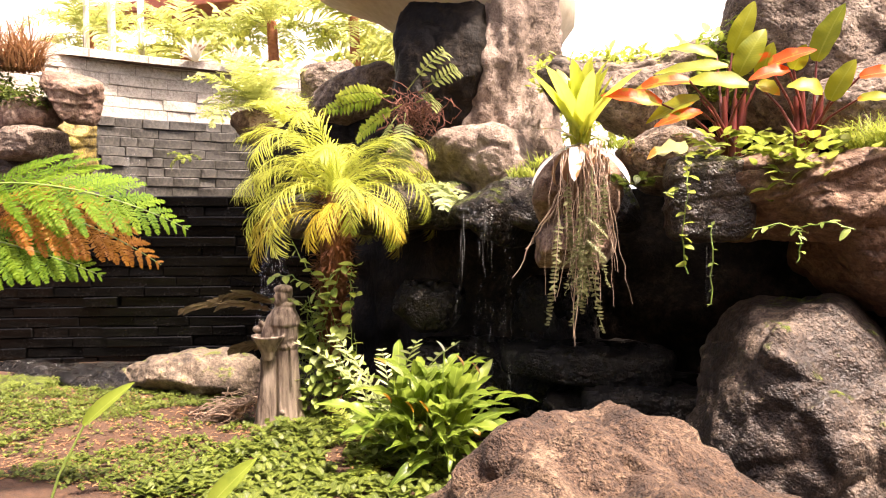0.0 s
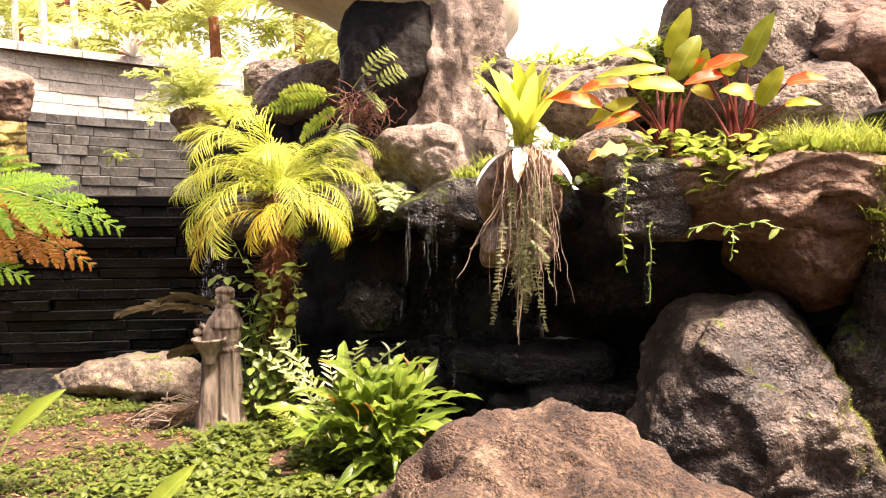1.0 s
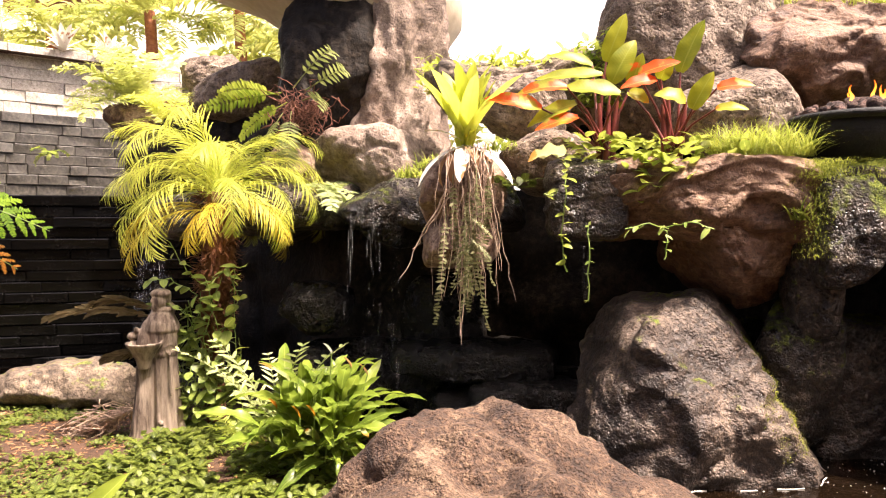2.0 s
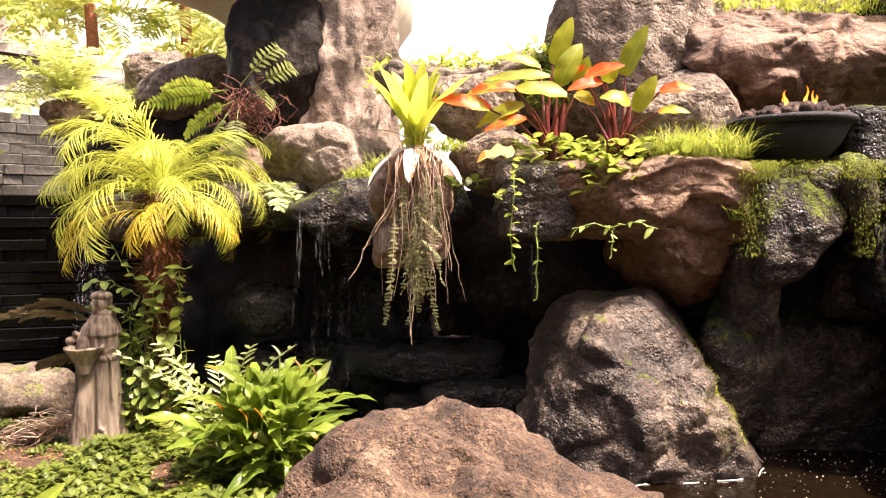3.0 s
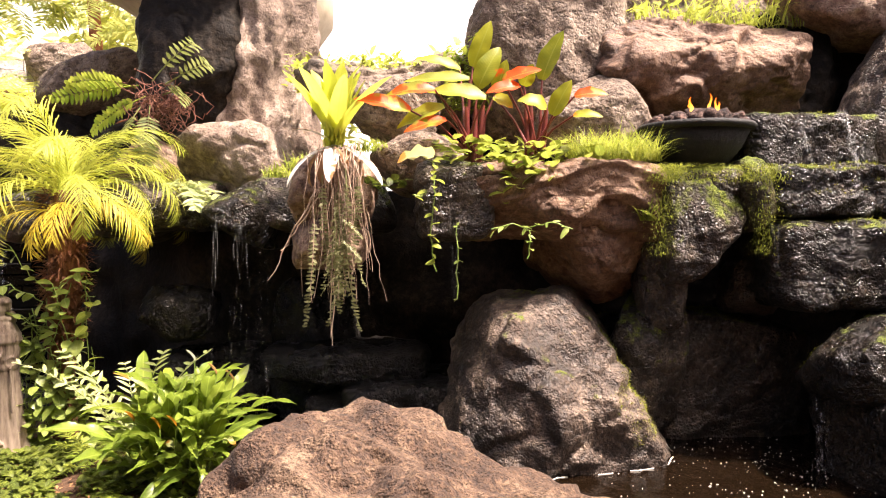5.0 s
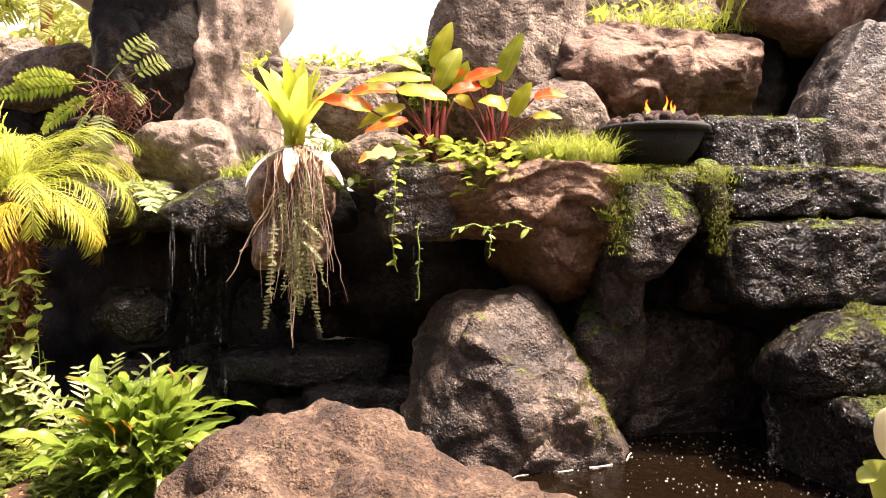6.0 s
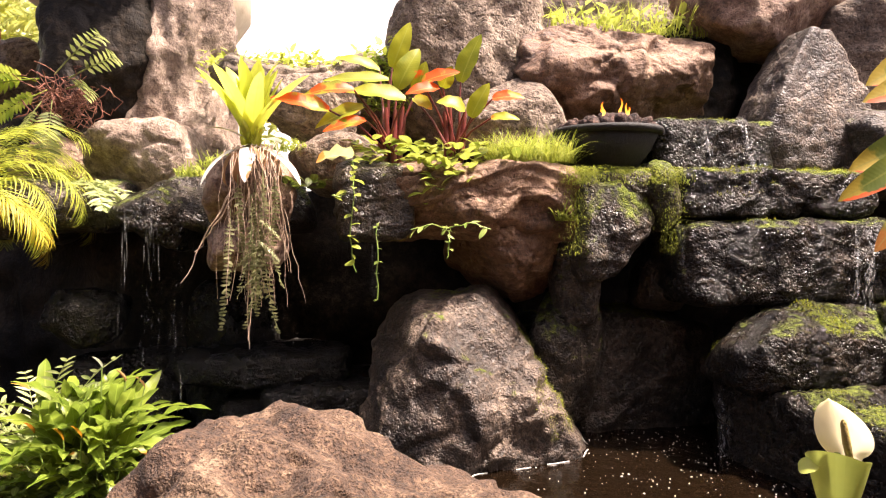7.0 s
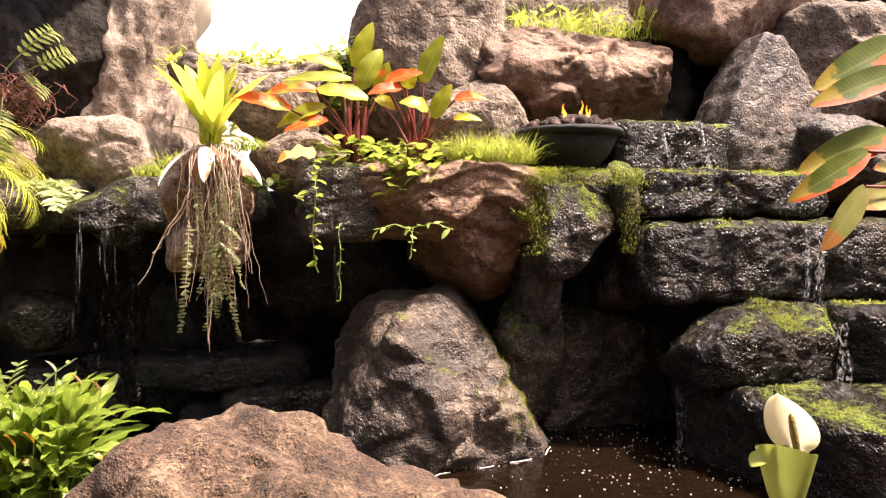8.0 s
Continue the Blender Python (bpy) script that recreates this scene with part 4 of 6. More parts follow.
def make_roots(at=(-0.45, 4.06, 2.1)):
    rng = random.Random(8)
    base = thing("hanging_roots", at, "curtain of pale roots hanging from the bromeliad", "roots")
    for i in range(66):
        x, y, z = rng.gauss(0.03, 0.075), rng.uniform(-0.05, 0.08), rng.uniform(-0.06, 0.02)
        n = 12
        ln = rng.choice((0.3, 0.45, 0.6, 0.75, 0.9))
        pts = [(x, y + 0.18, z + 0.03)]
        dx = rng.gauss(0, 0.005)
        for k in range(n):
            x += dx + rng.uniform(-0.016, 0.016)
            y += rng.uniform(-0.008, 0.008)
            z -= ln / n
            pts.append((x, y, z))
        r = rng.uniform(0.002, 0.0045)
        g = Geo()
        tube(g, pts, [r * (1 - 0.6 * k / n) for k in range(n + 1)], 4)
        part("root", g.mesh("root", ROOT), base)
    for sx, ex, ez in ((-0.1, -0.38, -0.8), (-0.05, -0.3, -0.62), (0.02, 0.0, -1.2), (0.0, -0.02, -1.15)):
        pts = [(sx + (ex - sx) * k / 10 + rng.uniform(-0.012, 0.012), rng.uniform(-0.02, 0.02), -0.25 + (ez + 0.25) * k / 10) for k in range(11)]
        g = Geo()
        tube(g, pts, [0.006 * (1 - 0.06 * k) for k in range(11)], 5)
        part("root", g.mesh("root", ROOT), base)
    fk = []
    for k in range(3):
        g = Geo()
        frond(g, Matrix.Identity(4), 0.42 + 0.16 * k, 18 + 5 * k, 0.038, 0.016, 0.5, 0.6, 68, 0, 3, 60 + k, env=(0.2, 0.4), rach=0.003, jit=(22, 40))
        fk.append(g.mesh("trailing_stem", L_TRAIL))
    for i in range(14):
        m = aim((rng.gauss(0.05, 0.075), rng.uniform(-0.08, 0.02), rng.uniform(-0.55, -0.1)), rng.uniform(150, 210), rng.uniform(-94, -84), rng.uniform(-50, 50))
        part("trailing_stem", rng.choice(fk), base, "trailing stem of small paired leaves", m=m)
    for yaw, z in ((262, -0.42), (250, -0.55), (95, -0.6), (120, -0.75)):
        part("trailing_stem", fk[0], base, m=aim((0.05, -0.05, z), yaw, -35, 30) @ Matrix.Scale(0.45, 4))


make_roots()


# ---- red-stemmed broad-leaved plant ----
def make_red_plant(at, spec, seed, label):
    """Leaves on long stalks: each by the blade's foot, its reach sideways and up, its width and whether it is blotched."""
    rng = random.Random(seed)
    base = thing("broad_leaved_plant", at, label, "plant", "red-stemmed plants on the cliff")
    o = Vector(at)
    for x, y, z, dx, dz, w, red in spec:
        foot = Vector((x, y, z)) - o
        start = Vector((rng.uniform(-0.04, 0.04), rng.uniform(-0.04, 0.04), -0.12))
        mid = start.lerp(foot, 0.5) + Vector((0, 0, 0.04))
        g = Geo()
        tube(g, [tuple(start), tuple(mid), tuple(foot)], [0.013, 0.008, 0.006], 6)
        part("stem", g.mesh("stem", STEM_RED), base, "dark red stalk")
        m, ln = blade_frame(foot, foot + Vector((dx, -0.06, dz)), (rng.uniform(-0.35, 0.35), -0.75, 0.6))
        g = Geo()
        leaf(g, m, ln * 1.15, w * 0.98, rng.uniform(0.3, 0.9), 0.35, 14, (0.5, 0.85), 0.1)
        part("leaf", g.mesh("leaf", L_PHIL_RED if red else L_PHIL), base, "glossy leaf blotched orange-red" if red else "glossy yellow-green leaf")
    for i in range(4):
        g = Geo()
        a = rng.uniform(-0.05, 0.05)
        tube(g, [(a, rng.uniform(-0.05, 0.05), -0.2), (a * 1.5, 0.0, 0.02), (a * 1.8, 0.0, rng.uniform(0.1, 0.2))], [0.026, 0.02, 0.012], 8)
        part("stem", g.mesh("stem", STEM_RED), base)


RL = "broad yellow-green leaves with orange-red blotches on red stems"
make_red_plant((0.41, 4.35, 2.22), [
    (0.43, 4.45, 2.67, 0.10, 0.26, 0.13, 0), (0.46, 4.38, 2.52, 0.11, 0.25, 0.15, 0), (0.35, 4.50, 2.66, -0.24, 0.10, 0.10, 0),
    (0.17, 4.15, 2.46, -0.27, 0.02, 0.11, 1), (0.40, 4.35, 2.57, -0.37, 0.01, 0.10, 0), (0.49, 4.20, 2.42, -0.31, 0.08, 0.14, 0),
    (0.02, 4.12, 2.33, -0.29, 0.09, 0.12, 1), (0.23, 4.20, 2.37, -0.27, -0.09, 0.12, 0), (0.24, 4.15, 2.28, -0.23, -0.05, 0.10, 1),
    (0.58, 4.40, 2.50, 0.05, 0.17, 0.11, 0)], 1, RL)
make_red_plant((0.82, 4.32, 2.2), [
    (0.88, 4.40, 2.58, 0.09, 0.28, 0.15, 0), (0.71, 4.25, 2.51, -0.19, -0.02, 0.10, 1), (0.61, 4.30, 2.55, 0.20, 0.08, 0.11, 1),
    (0.87, 4.20, 2.36, -0.14, 0.08, 0.13, 0), (0.91, 4.20, 2.32, 0.08, 0.19, 0.12, 0), (1.05, 4.20, 2.44, 0.17, 0.03, 0.10, 1),
    (1.03, 4.15, 2.31, 0.15, 0.02, 0.075, 0), (0.56, 4.35, 2.46, 0.10, -0.06, 0.10, 0), (0.76, 4.40, 2.54, 0.04, 0.11, 0.11, 0)], 2, RL)


def scatter_leaves(name, label, category, spots, mat, length, width, seed, elev=(0, 50), shape=(0.45, 0.75), bend=0.6, n=4):
    """Many small leaves as one object."""
    rng = random.Random(seed)
    g = Geo()
    for p in spots:
        leaf(g, aim(p, rng.uniform(0, 360), rng.uniform(*elev), rng.uniform(-30, 30)), length * rng.uniform(0.6, 1.2), width * rng.uniform(0.6, 1.2), bend, 0.2, n, shape)
    return tagged(new(name, g.mesh(name, mat)), label, category, kind="stuff")


def cliff_cover():
    rng = random.Random(12)
    spots = []
    for _ in range(170):
        x = rng.uniform(0.15, 1.25)
        y = rng.uniform(4.08, 4.55)
        spots.append((x, y, 2.0 + rng.uniform(0, 0.16) - 0.05 * max(0, 4.08 - y) * 8))
    for _ in range(40):
        x = rng.gauss(0.68, 0.1)
        spots.append((x, rng.uniform(4.02, 4.08), 2.04 - abs(rng.gauss(0, 0.1))))
    scatter_leaves("ground_cover", "yellow-green creeping leaves on the cliff top", "ground cover", spots, L_POTHOS, 0.1, 0.07, 13)


cliff_cover()


def grass_tuft(at, rx, ry, count, ln, seed, label, mat=L_POTHOS, w=0.006):
    rng = random.Random(seed)
    g = Geo()
    for _ in range(count):
        a, r = rng.uniform(0, 6.283), math.sqrt(rng.random())
        p = (rx * r * math.cos(a), ry * r * math.sin(a), 0)
        leaf(g, aim(p, rng.uniform(0, 360), rng.uniform(35, 88)), ln * rng.uniform(0.5, 1.1), w, rng.uniform(0.4, 1.8), 0.2, 4, (0.15, 0.6))
    ob = new("grass", g.mesh("grass", mat))
    ob.location = at
    return tagged(ob, label, "grass", kind="stuff")


grass_tuft((1.34, 4.3, 2.04), 0.3, 0.22, 1000, 0.27, 14, "bright yellow-green grass tuft on the cliff top")

# trailing vines over the cave mouth
make_vine("trailing_vine", (0.12, 3.98, 2.02), "trailing vine with pale round leaves over the cave mouth", [[(0.04, 0.1, 0), (0.04, 0, -0.15), (0.02, -0.02, -0.45), (0.05, 0, -0.72)], [(0.0, 0.05, -0.18), (-0.05, 0, -0.22), (-0.1, 0, -0.2)]], 0.07, 0.05, L_POTHOS, 22, 21)
make_vine("trailing_vine", (0.3, 4.05, 1.6), "thin dark trailing vine with tiny leaves", [[(0, 0.1, 0.1), (0, 0, -0.1), (0.0, 0, -0.5)]], 0.035, 0.022, L_VINE, 34, 22)
make_vine("trailing_vine", (0.72, 3.92, 1.62), "small leafy plant creeping out of a cliff crack", [[(0, 0.1, 0), (-0.1, -0.02, 0.02), (-0.26, -0.02, -0.02)], [(0, 0.1, 0), (0.14, -0.02, 0.03), (0.28, -0.02, -0.02)], [(0, 0.1, 0), (0.0, -0.04, -0.06), (-0.03, -0.05, -0.22)]], 0.075, 0.03, L_VINE, 20, 23)
grass_tuft((1.5, 4.08, 1.66), 0.06, 0.05, 40, 0.16, 24, "small grassy fern on the mossy buttress", L_POTHOS, 0.014)


def one_leaf(name, at, yaw, el, roll, ln, w, mat, label, bend=0.8):
    g = Geo()
    leaf(g, aim((0, 0, 0), yaw, el, roll), ln, w, bend, 0.3, 9, (0.35, 0.5), 0.2)
    ob = new(name, g.mesh(name, mat))
    ob.location = at
    return tagged(ob, label, "leaf")


one_leaf("fallen_leaf", (0.16, 4.1, 2.05), 100, 8, 20, 0.24, 0.17, L_LILY_PALE, "large dry pale leaf resting on the ledge")
scatter_leaves("ground_cover", "small green leaves on the wet ledge", "ground cover", [(random.Random(k).uniform(-0.28, 0.0), 4.3 + random.Random(k + 99).uniform(-0.08, 0.1), 1.86 + random.Random(k + 50).uniform(0, 0.06)) for k in range(26)], L_COVER, 0.09, 0.06, 31)


def moss_drape():
    rng = random.Random(17)
    g = Geo()
    for _ in range(7000):
        if rng.random() < 0.75:
            x = rng.choice((rng.gauss(1.6, 0.06), rng.gauss(2.18, 0.07), rng.uniform(1.55, 2.25)))
            y, z = rng.uniform(3.97, 4.2), rng.uniform(1.9, 2.01)
        else:
            x, y = rng.choice((rng.gauss(1.55, 0.05), rng.gauss(2.2, 0.05))), rng.uniform(3.95, 4.08)
            z = rng.uniform(1.45, 1.98)
        leaf(g, aim((x, y, z), rng.uniform(100, 260), rng.uniform(-70, 30)), rng.uniform(0.01, 0.028), 0.0036, 1.2, 0.2, 2, (0.3, 0.6))
    tagged(new("moss", g.mesh("moss", leaf_mat("moss_strands", (0.08, 0.11, 0.01), (0.26, 0.28, 0.03), (0.2, 0.22, 0.03), 0.3, 0.8, veins=1))), "bright green moss hanging over the wet rock under the bowl", "moss", kind="stuff")


moss_drape()


def moss_patches():
    """Short moss strands on the damp sides and tops of the pond rocks."""
    rng = random.Random(18)
    g = Geo()
    for ob in list(bpy.data.objects):
        damp = ob.name.startswith("ledge_rock")
        if not damp and ob.name != "pond_boulder":
            continue
        m = ob.matrix_basis
        turn = m.to_3x3()
        for v in ob.data.vertices:
            n, p = turn @ v.normal, m @ v.co
            k = noise.noise(p * 2.6 + Vector((3, 1, 7)))
            if damp:
                grow = n.z > 0.55 and k > 0.24 and rng.random() < 0.35
            else:
                grow = p.x > 1.2 and p.z > 0.3 and n.x > 0.35 and n.y < 0.5 and k > -0.25 and rng.random() < 0.3
            if grow:
                yaw = math.degrees(math.atan2(-n.x, n.y))
                leaf(g, aim(p, yaw + rng.uniform(-70, 70), rng.uniform(10, 80)), rng.uniform(0.012, 0.03), 0.005, 1.2, 0.2, 2, (0.3, 0.6))
    tagged(new("moss", g.mesh("moss", bpy.data.materials["moss_strands"])), "patches of yellow-green moss on the wet rocks", "moss", kind="stuff")


moss_patches()


# ---- peace lily clump ----
def make_lily(at=(-1.32, 3.95, 0.1)):
    rng = random.Random(41)
    base = thing("peace_lily", at, "dense clump of glossy green peace lily leaves", "plant")
    kinds = []
    for k in range(5):
        for mt in (L_LILY, L_LILY, L_LILY_Y, L_LILY_Y, L_LILY_PALE) if k == 2 else (L_LILY, L_LILY, L_LILY_Y):
            g = Geo()
            leaf(g, Matrix.Identity(4), 0.30 + 0.03 * k, 0.072 + 0.01 * (k % 3), 0.2 + 0.3 * k, 0.35, 16, (0.6, 0.85), 0.3)
            kinds.append(g.mesh("leaf", mt))
    for i in range(200):
        k = (i / 200) ** 0.8
        el = 86 - 52 * k + rng.uniform(-8, 8)
        yaw = i * 137.5
        reach = 0.14 + 0.28 * rng.random()
        p = aim((rng.uniform(-0.16, 0.16), rng.uniform(-0.1, 0.1), 0), yaw, el + 8) @ Vector((0, reach, 0))
        p.z = max(p.z, 0.02) + 0.1 * (1 - k)
        part("leaf", rng.choice(kinds), base, m=aim(p, yaw + rng.uniform(-35, 35), el - rng.uniform(0, 22), rng.uniform(-45, 45)) @ Matrix.Scale(rng.uniform(0.6, 1.1), 4))
    for x, y, h, mt in ((0.07, 0.02, 0.74, L_WHITE), (-0.14, -0.04, 0.58, L_WHITE), (0.2, 0.0, 0.66, L_DEAD), (0.3, 0.0, 0.62, L_DEAD), (-0.04, -0.25, 0.42, L_ORANGE), (0.06, -0.28, 0.44, L_ORANGE), (-0.2, -0.2, 0.45, L_ORANGE)):
        g = Geo()
        tube(g, [(x * 0.4, y * 0.4, 0.05), (x * 0.8, y, h * 0.6), (x, y, h)], [0.005, 0.004, 0.004], 5)
        st = part("flower_stem", g.mesh("flower_stem", STEM_GREEN), base)
        g = Geo()
        leaf(g, aim((x, y, h), rng.uniform(60, 120), 62, 20), 0.085, 0.04, 0.4, 0.6, 6, (0.5, 0.7))
        part("spathe", g.mesh("spathe", mt), st, "faded flower spathe")


make_lily()
fern_plant("cycad", (-1.7, 4.22, 0.1), "pale green pinnate fronds behind the peace lily", [L_PALE], 7, 1.15, 51, (60, 82), (30, 260), 13, 0.13, 0.027, 0.9, category="plant")
fern_plant("fern", (-2.05, 4.45, 0.1), "low green fern at the foot of the palm", [L_FERN], 12, 0.4, 52, (10, 60), (60, 300), 20, 0.08, 0.014, 1.2)
fern_plant("fern", (-1.62, 3.8, 0.1), "dull green fern fronds under the peace lily", [L_FERN], 6, 0.36, 53, (5, 35), (90, 220), 14, 0.09, 0.022, 1.0)

# ---- ferns by the pillar ----
def set_fern(at, label, fronds, mat, pairs=15, ll=0.1, lw=0.03):
    """A fern whose fronds are set one by one: foot, yaw, rise, roll, length, bend."""
    base = thing("sword_fern", at, label, "fern")
    for i, (x, z, yaw, el, roll, ln, bend) in enumerate(fronds):
        g = Geo()
        frond(g, aim((x, 0, z), yaw, el, roll), ln, pairs, ll, lw, bend, 0.3, 66, 5, 4, 600 + i, env=(0.25, 0.45), rach=0.006, bare=0.2, jit=(5, 10))
        part("frond", g.mesh("frond", mat), base)


set_fern((-1.98, 5.3, 2.62), "sword fern with arching fronds hanging beside the pillar", [
    (0.02, 0.1, 268, 50, -55, 0.74, 2.3), (0.12, 0.08, 262, 28, -60, 0.66, 1.9), (0.1, 0.0, 230, 5, -40, 0.6, 1.3)], L_OLIVE, 11, 0.09)
set_fern((-2.04, 5.25, 2.6), "yellow-green sword fern on the rock ledge", [
    (0.0, 0.08, 96, -8, 52, 0.62, 0.3), (0.05, 0.0, 120, -30, 40, 0.5, 0.6), (-0.02, 0.06, 85, 18, 50, 0.5, 1.3)], L_FERN)
set_fern((-2.0, 5.2, 2.52), "pale fern fronds hanging over the palm crown", [
    (0.0, 0.0, 150, -50, 10, 0.55, 0.4), (0.06, 0.0, 190, -60, -10, 0.5, 0.3)], L_OLIVE, 15, 0.12, 0.022)
fern_plant("sword_fern", (-1.66, 5.05, 1.93), "small pale fern in a rock crack below the pillar", [L_PALE], 7, 0.42, 63, (-30, 25), (170, 290), 16, 0.1, 0.026, 1.0)


def make_nest():
    rng = random.Random(64)
    g = Geo()
    for _ in range(150):
        p = Vector((rng.gauss(0, 0.1), rng.gauss(0, 0.07), rng.gauss(0, 0.08)))
        pts = [p]
        for k in range(4):
            p = p + Vector((rng.uniform(-0.07, 0.07), rng.uniform(-0.04, 0.04), rng.uniform(-0.08, 0.05)))
            pts.append(p)
        tube(g, [tuple(q) for q in pts], [0.004] * 5, 4)
    ob = new("dead_fern", g.mesh("dead_fern", DEAD_ROOT))
    ob.location = (-1.9, 5.3, 2.55)
    tagged(ob, "tangle of red-brown dead fern fronds", "dead plant", kind="stuff")


make_nest()
fern_plant("fern", (-5.02, 8.05, 3.1), "bright sunlit yellow-green fern on the planter rock", [L_FAR_SUNLIT], 44, 1.05, 71, (5, 85), (0, 360), 26, 0.17, 0.03, 1.3)
fern_plant("fern", (-4.3, 7.5, 2.75), "yellow-green drooping fern below the boulders", [L_PALM], 10, 0.75, 72, (10, 60), (120, 300), 26, 0.18, 0.016, 1.7)
fern_plant("fern", (-6.15, 7.9, 2.5), "small fern hanging at the wall's edge", [L_FERN], 8, 0.3, 73, (-30, 40), (90, 270), 14, 0.06, 0.02, 1.5)
for k, (x, y, z) in enumerate(((-0.72, 4.7, 2.02), (-0.25, 4.55, 2.12), (-0.85, 4.6, 1.95))):
    grass_tuft((x, y, z), 0.12, 0.1, 120, 0.13, 80 + k, "yellow-green moss and grass tuft on the rock", L_POTHOS, 0.009)


# ---- ground cover round the statue ----
def garden_cover():
    rng = random.Random(90)
    g, d = Geo(), Geo()
    n = 0
    while n < 6800:
        x, y = rng.uniform(-6.4, -0.95), rng.uniform(2.9, 5.4)
        if in_pond(x, y) > -0.1:
            continue
        path = abs(x + 3.35 + 0.45 * (4.6 - y)) < 0.36 + 0.12 * math.sin(y * 5)
        if (path and rng.random() < 0.86) or noise.noise(Vector((x * 2.3, y * 2.3, 5))) < -0.28:
            continue
        z = ground_z(x, y)
        s = rng.uniform(0.6, 1.3) * (1.0 if x > -2.7 else 0.55)
        h = rng.uniform(0.015, 0.075) * s
        for k in range(rng.choice((4, 5, 6))):
            leaf(g, aim((x + rng.uniform(-0.02, 0.02), y + rng.uniform(-0.02, 0.02), z + h * rng.uniform(0.3, 1)), rng.uniform(0, 360), rng.uniform(-5, 50)), 0.054 * s, 0.032 * s, 0.6, 0.2, 3, (0.5, 0.7))
        n += 1
    tagged(new("ground_cover", g.mesh("ground_cover", L_COVER)), "low green leafy ground cover round the statue", "ground cover", kind="stuff")
    for _ in range(3600):
        x, y = rng.uniform(-5.6, -1.6), rng.uniform(2.9, 5.2)
        if in_pond(x, y) > -0.2:
            continue
        leaf(d, aim((x, y, ground_z(x, y) + 0.006), rng.uniform(0, 360), rng.uniform(-4, 12), rng.uniform(-30, 30)), rng.uniform(0.02, 0.07), rng.uniform(0.006, 0.02), 0.5, 0.2, 2, (0.5, 0.7))
    tagged(new("leaf_litter", d.mesh("leaf_litter", L_DEAD)), "dry brown leaf litter on the mulch", "leaf litter", kind="stuff")


garden_cover()


# ---- foreground plants ----
def tree_fern_frond(at, yaw, el, roll, length, mat, label, seed, bend=0.9):
    base = thing("fern_frond", at, label, "fern")
    rng = random.Random(seed)
    kinds = {}
    pairs = 17
    m0 = aim((0, 0, 0), yaw, el, roll)
    pts, ths, y, z, th = [], [], 0.0, 0.0, 0.0
    for i in range(21):
        pts.append(Vector((0, y, z)))
        ths.append(th)
        y += math.cos(th) * length / 20
        z -= math.sin(th) * length / 20
        th += bend / 20
    g = Geo()
    tube(g, [tuple(m0 @ p) for p in pts], [0.008 * (1 - 0.04 * i) for i in range(21)], 5)
    part("rachis", g.mesh("rachis", STEM_GREEN), base)
    for k in range(pairs):
        s = 0.06 + 0.94 * (k + 0.5) / pairs
        i = min(int(s * 20), 19)
        p = pts[i].lerp(pts[i + 1], s * 20 - i)
        le = round(0.44 * length * (1 - s) ** 0.95 * min(1, 0.6 + s * 2), 2) + 0.03
        if le not in kinds:
            g = Geo()
            frond(g, Matrix.Identity(4), le, max(8, int(le * 120)), 0.042 * min(1, le / 0.2), 0.009, 0.5, 0.15, 62, 0, 2, seed + k, env=(0.12, 0.5), rach=0.003, bare=0.02)
            kinds[le] = g.mesh("pinna", mat)
        for side in (-1, 1):
            q = m0 @ Matrix.Translation(p) @ Euler((-ths[i], 0, 0)).to_matrix().to_4x4() @ Euler((0, 0, side * radians(-43 + rng.uniform(-5, 5)))).to_matrix().to_4x4() @ Euler((radians(rng.uniform(-8, 4)), 0, 0)).to_matrix().to_4x4()
            part("pinna", kinds[le], base, m=q)


tree_fern_frond((-3.25, 2.55, 1.83), -88, 6, 48, 1.08, L_TREEFERN, "large bright green tree fern frond", 5, 1.0)
tree_fern_frond((-3.3, 2.62, 1.76), -88, -2, 40, 0.98, L_ORANGE, "orange-brown dying tree fern frond", 6, 0.9)
tree_fern_frond((-3.35, 2.45, 1.6), -86, -4, 50, 0.8, L_TREEFERN, "lower bright green tree fern frond", 7, 0.7)


def make_stalk(name, pts, blade_at, yaw, el, ln, w, mat, label, fold=0.9):
    base = thing(name, pts[0], label, "plant")
    o = Vector(pts[0])
    g = Geo()
    tube(g, [tuple(Vector(p) - o) for p in pts], [0.009, 0.007, 0.006], 7)
    part("stem", g.mesh("stem", STEM_GREEN), base)
    g = Geo()
    leaf(g, aim(Vector(blade_at) - o, yaw, el, 60), ln, w, 0.3, fold, 10, (0.55, 0.8))
    part("leaf", g.mesh("leaf", mat), base, "rolled young leaf")


make_stalk("arum_shoot", [(-3.0, 2.65, 0.1), (-2.93, 2.68, 0.35), (-2.83, 2.75, 0.6)], (-2.83, 2.75, 0.6), -60, 44, 0.32, 0.075, L_LILY_Y, "rolled pale green arum leaf on a tall stalk")
make_stalk("arum_shoot", [(-2.05, 2.55, 0.1), (-2.02, 2.57, 0.25), (-1.98, 2.6, 0.34)], (-1.98, 2.6, 0.34), -60, 46, 0.3, 0.085, L_LILY_Y, "rolled pale green arum leaf near the path")
make_stalk("arum_shoot", [(-2.62, 2.4, 0.1), (-2.55, 2.42, 0.2), (-2.5, 2.45, 0.27)], (-2.5, 2.45, 0.27), -70, 10, 0.2, 0.12, L_POTHOS, "yellow young leaf close to the ground")


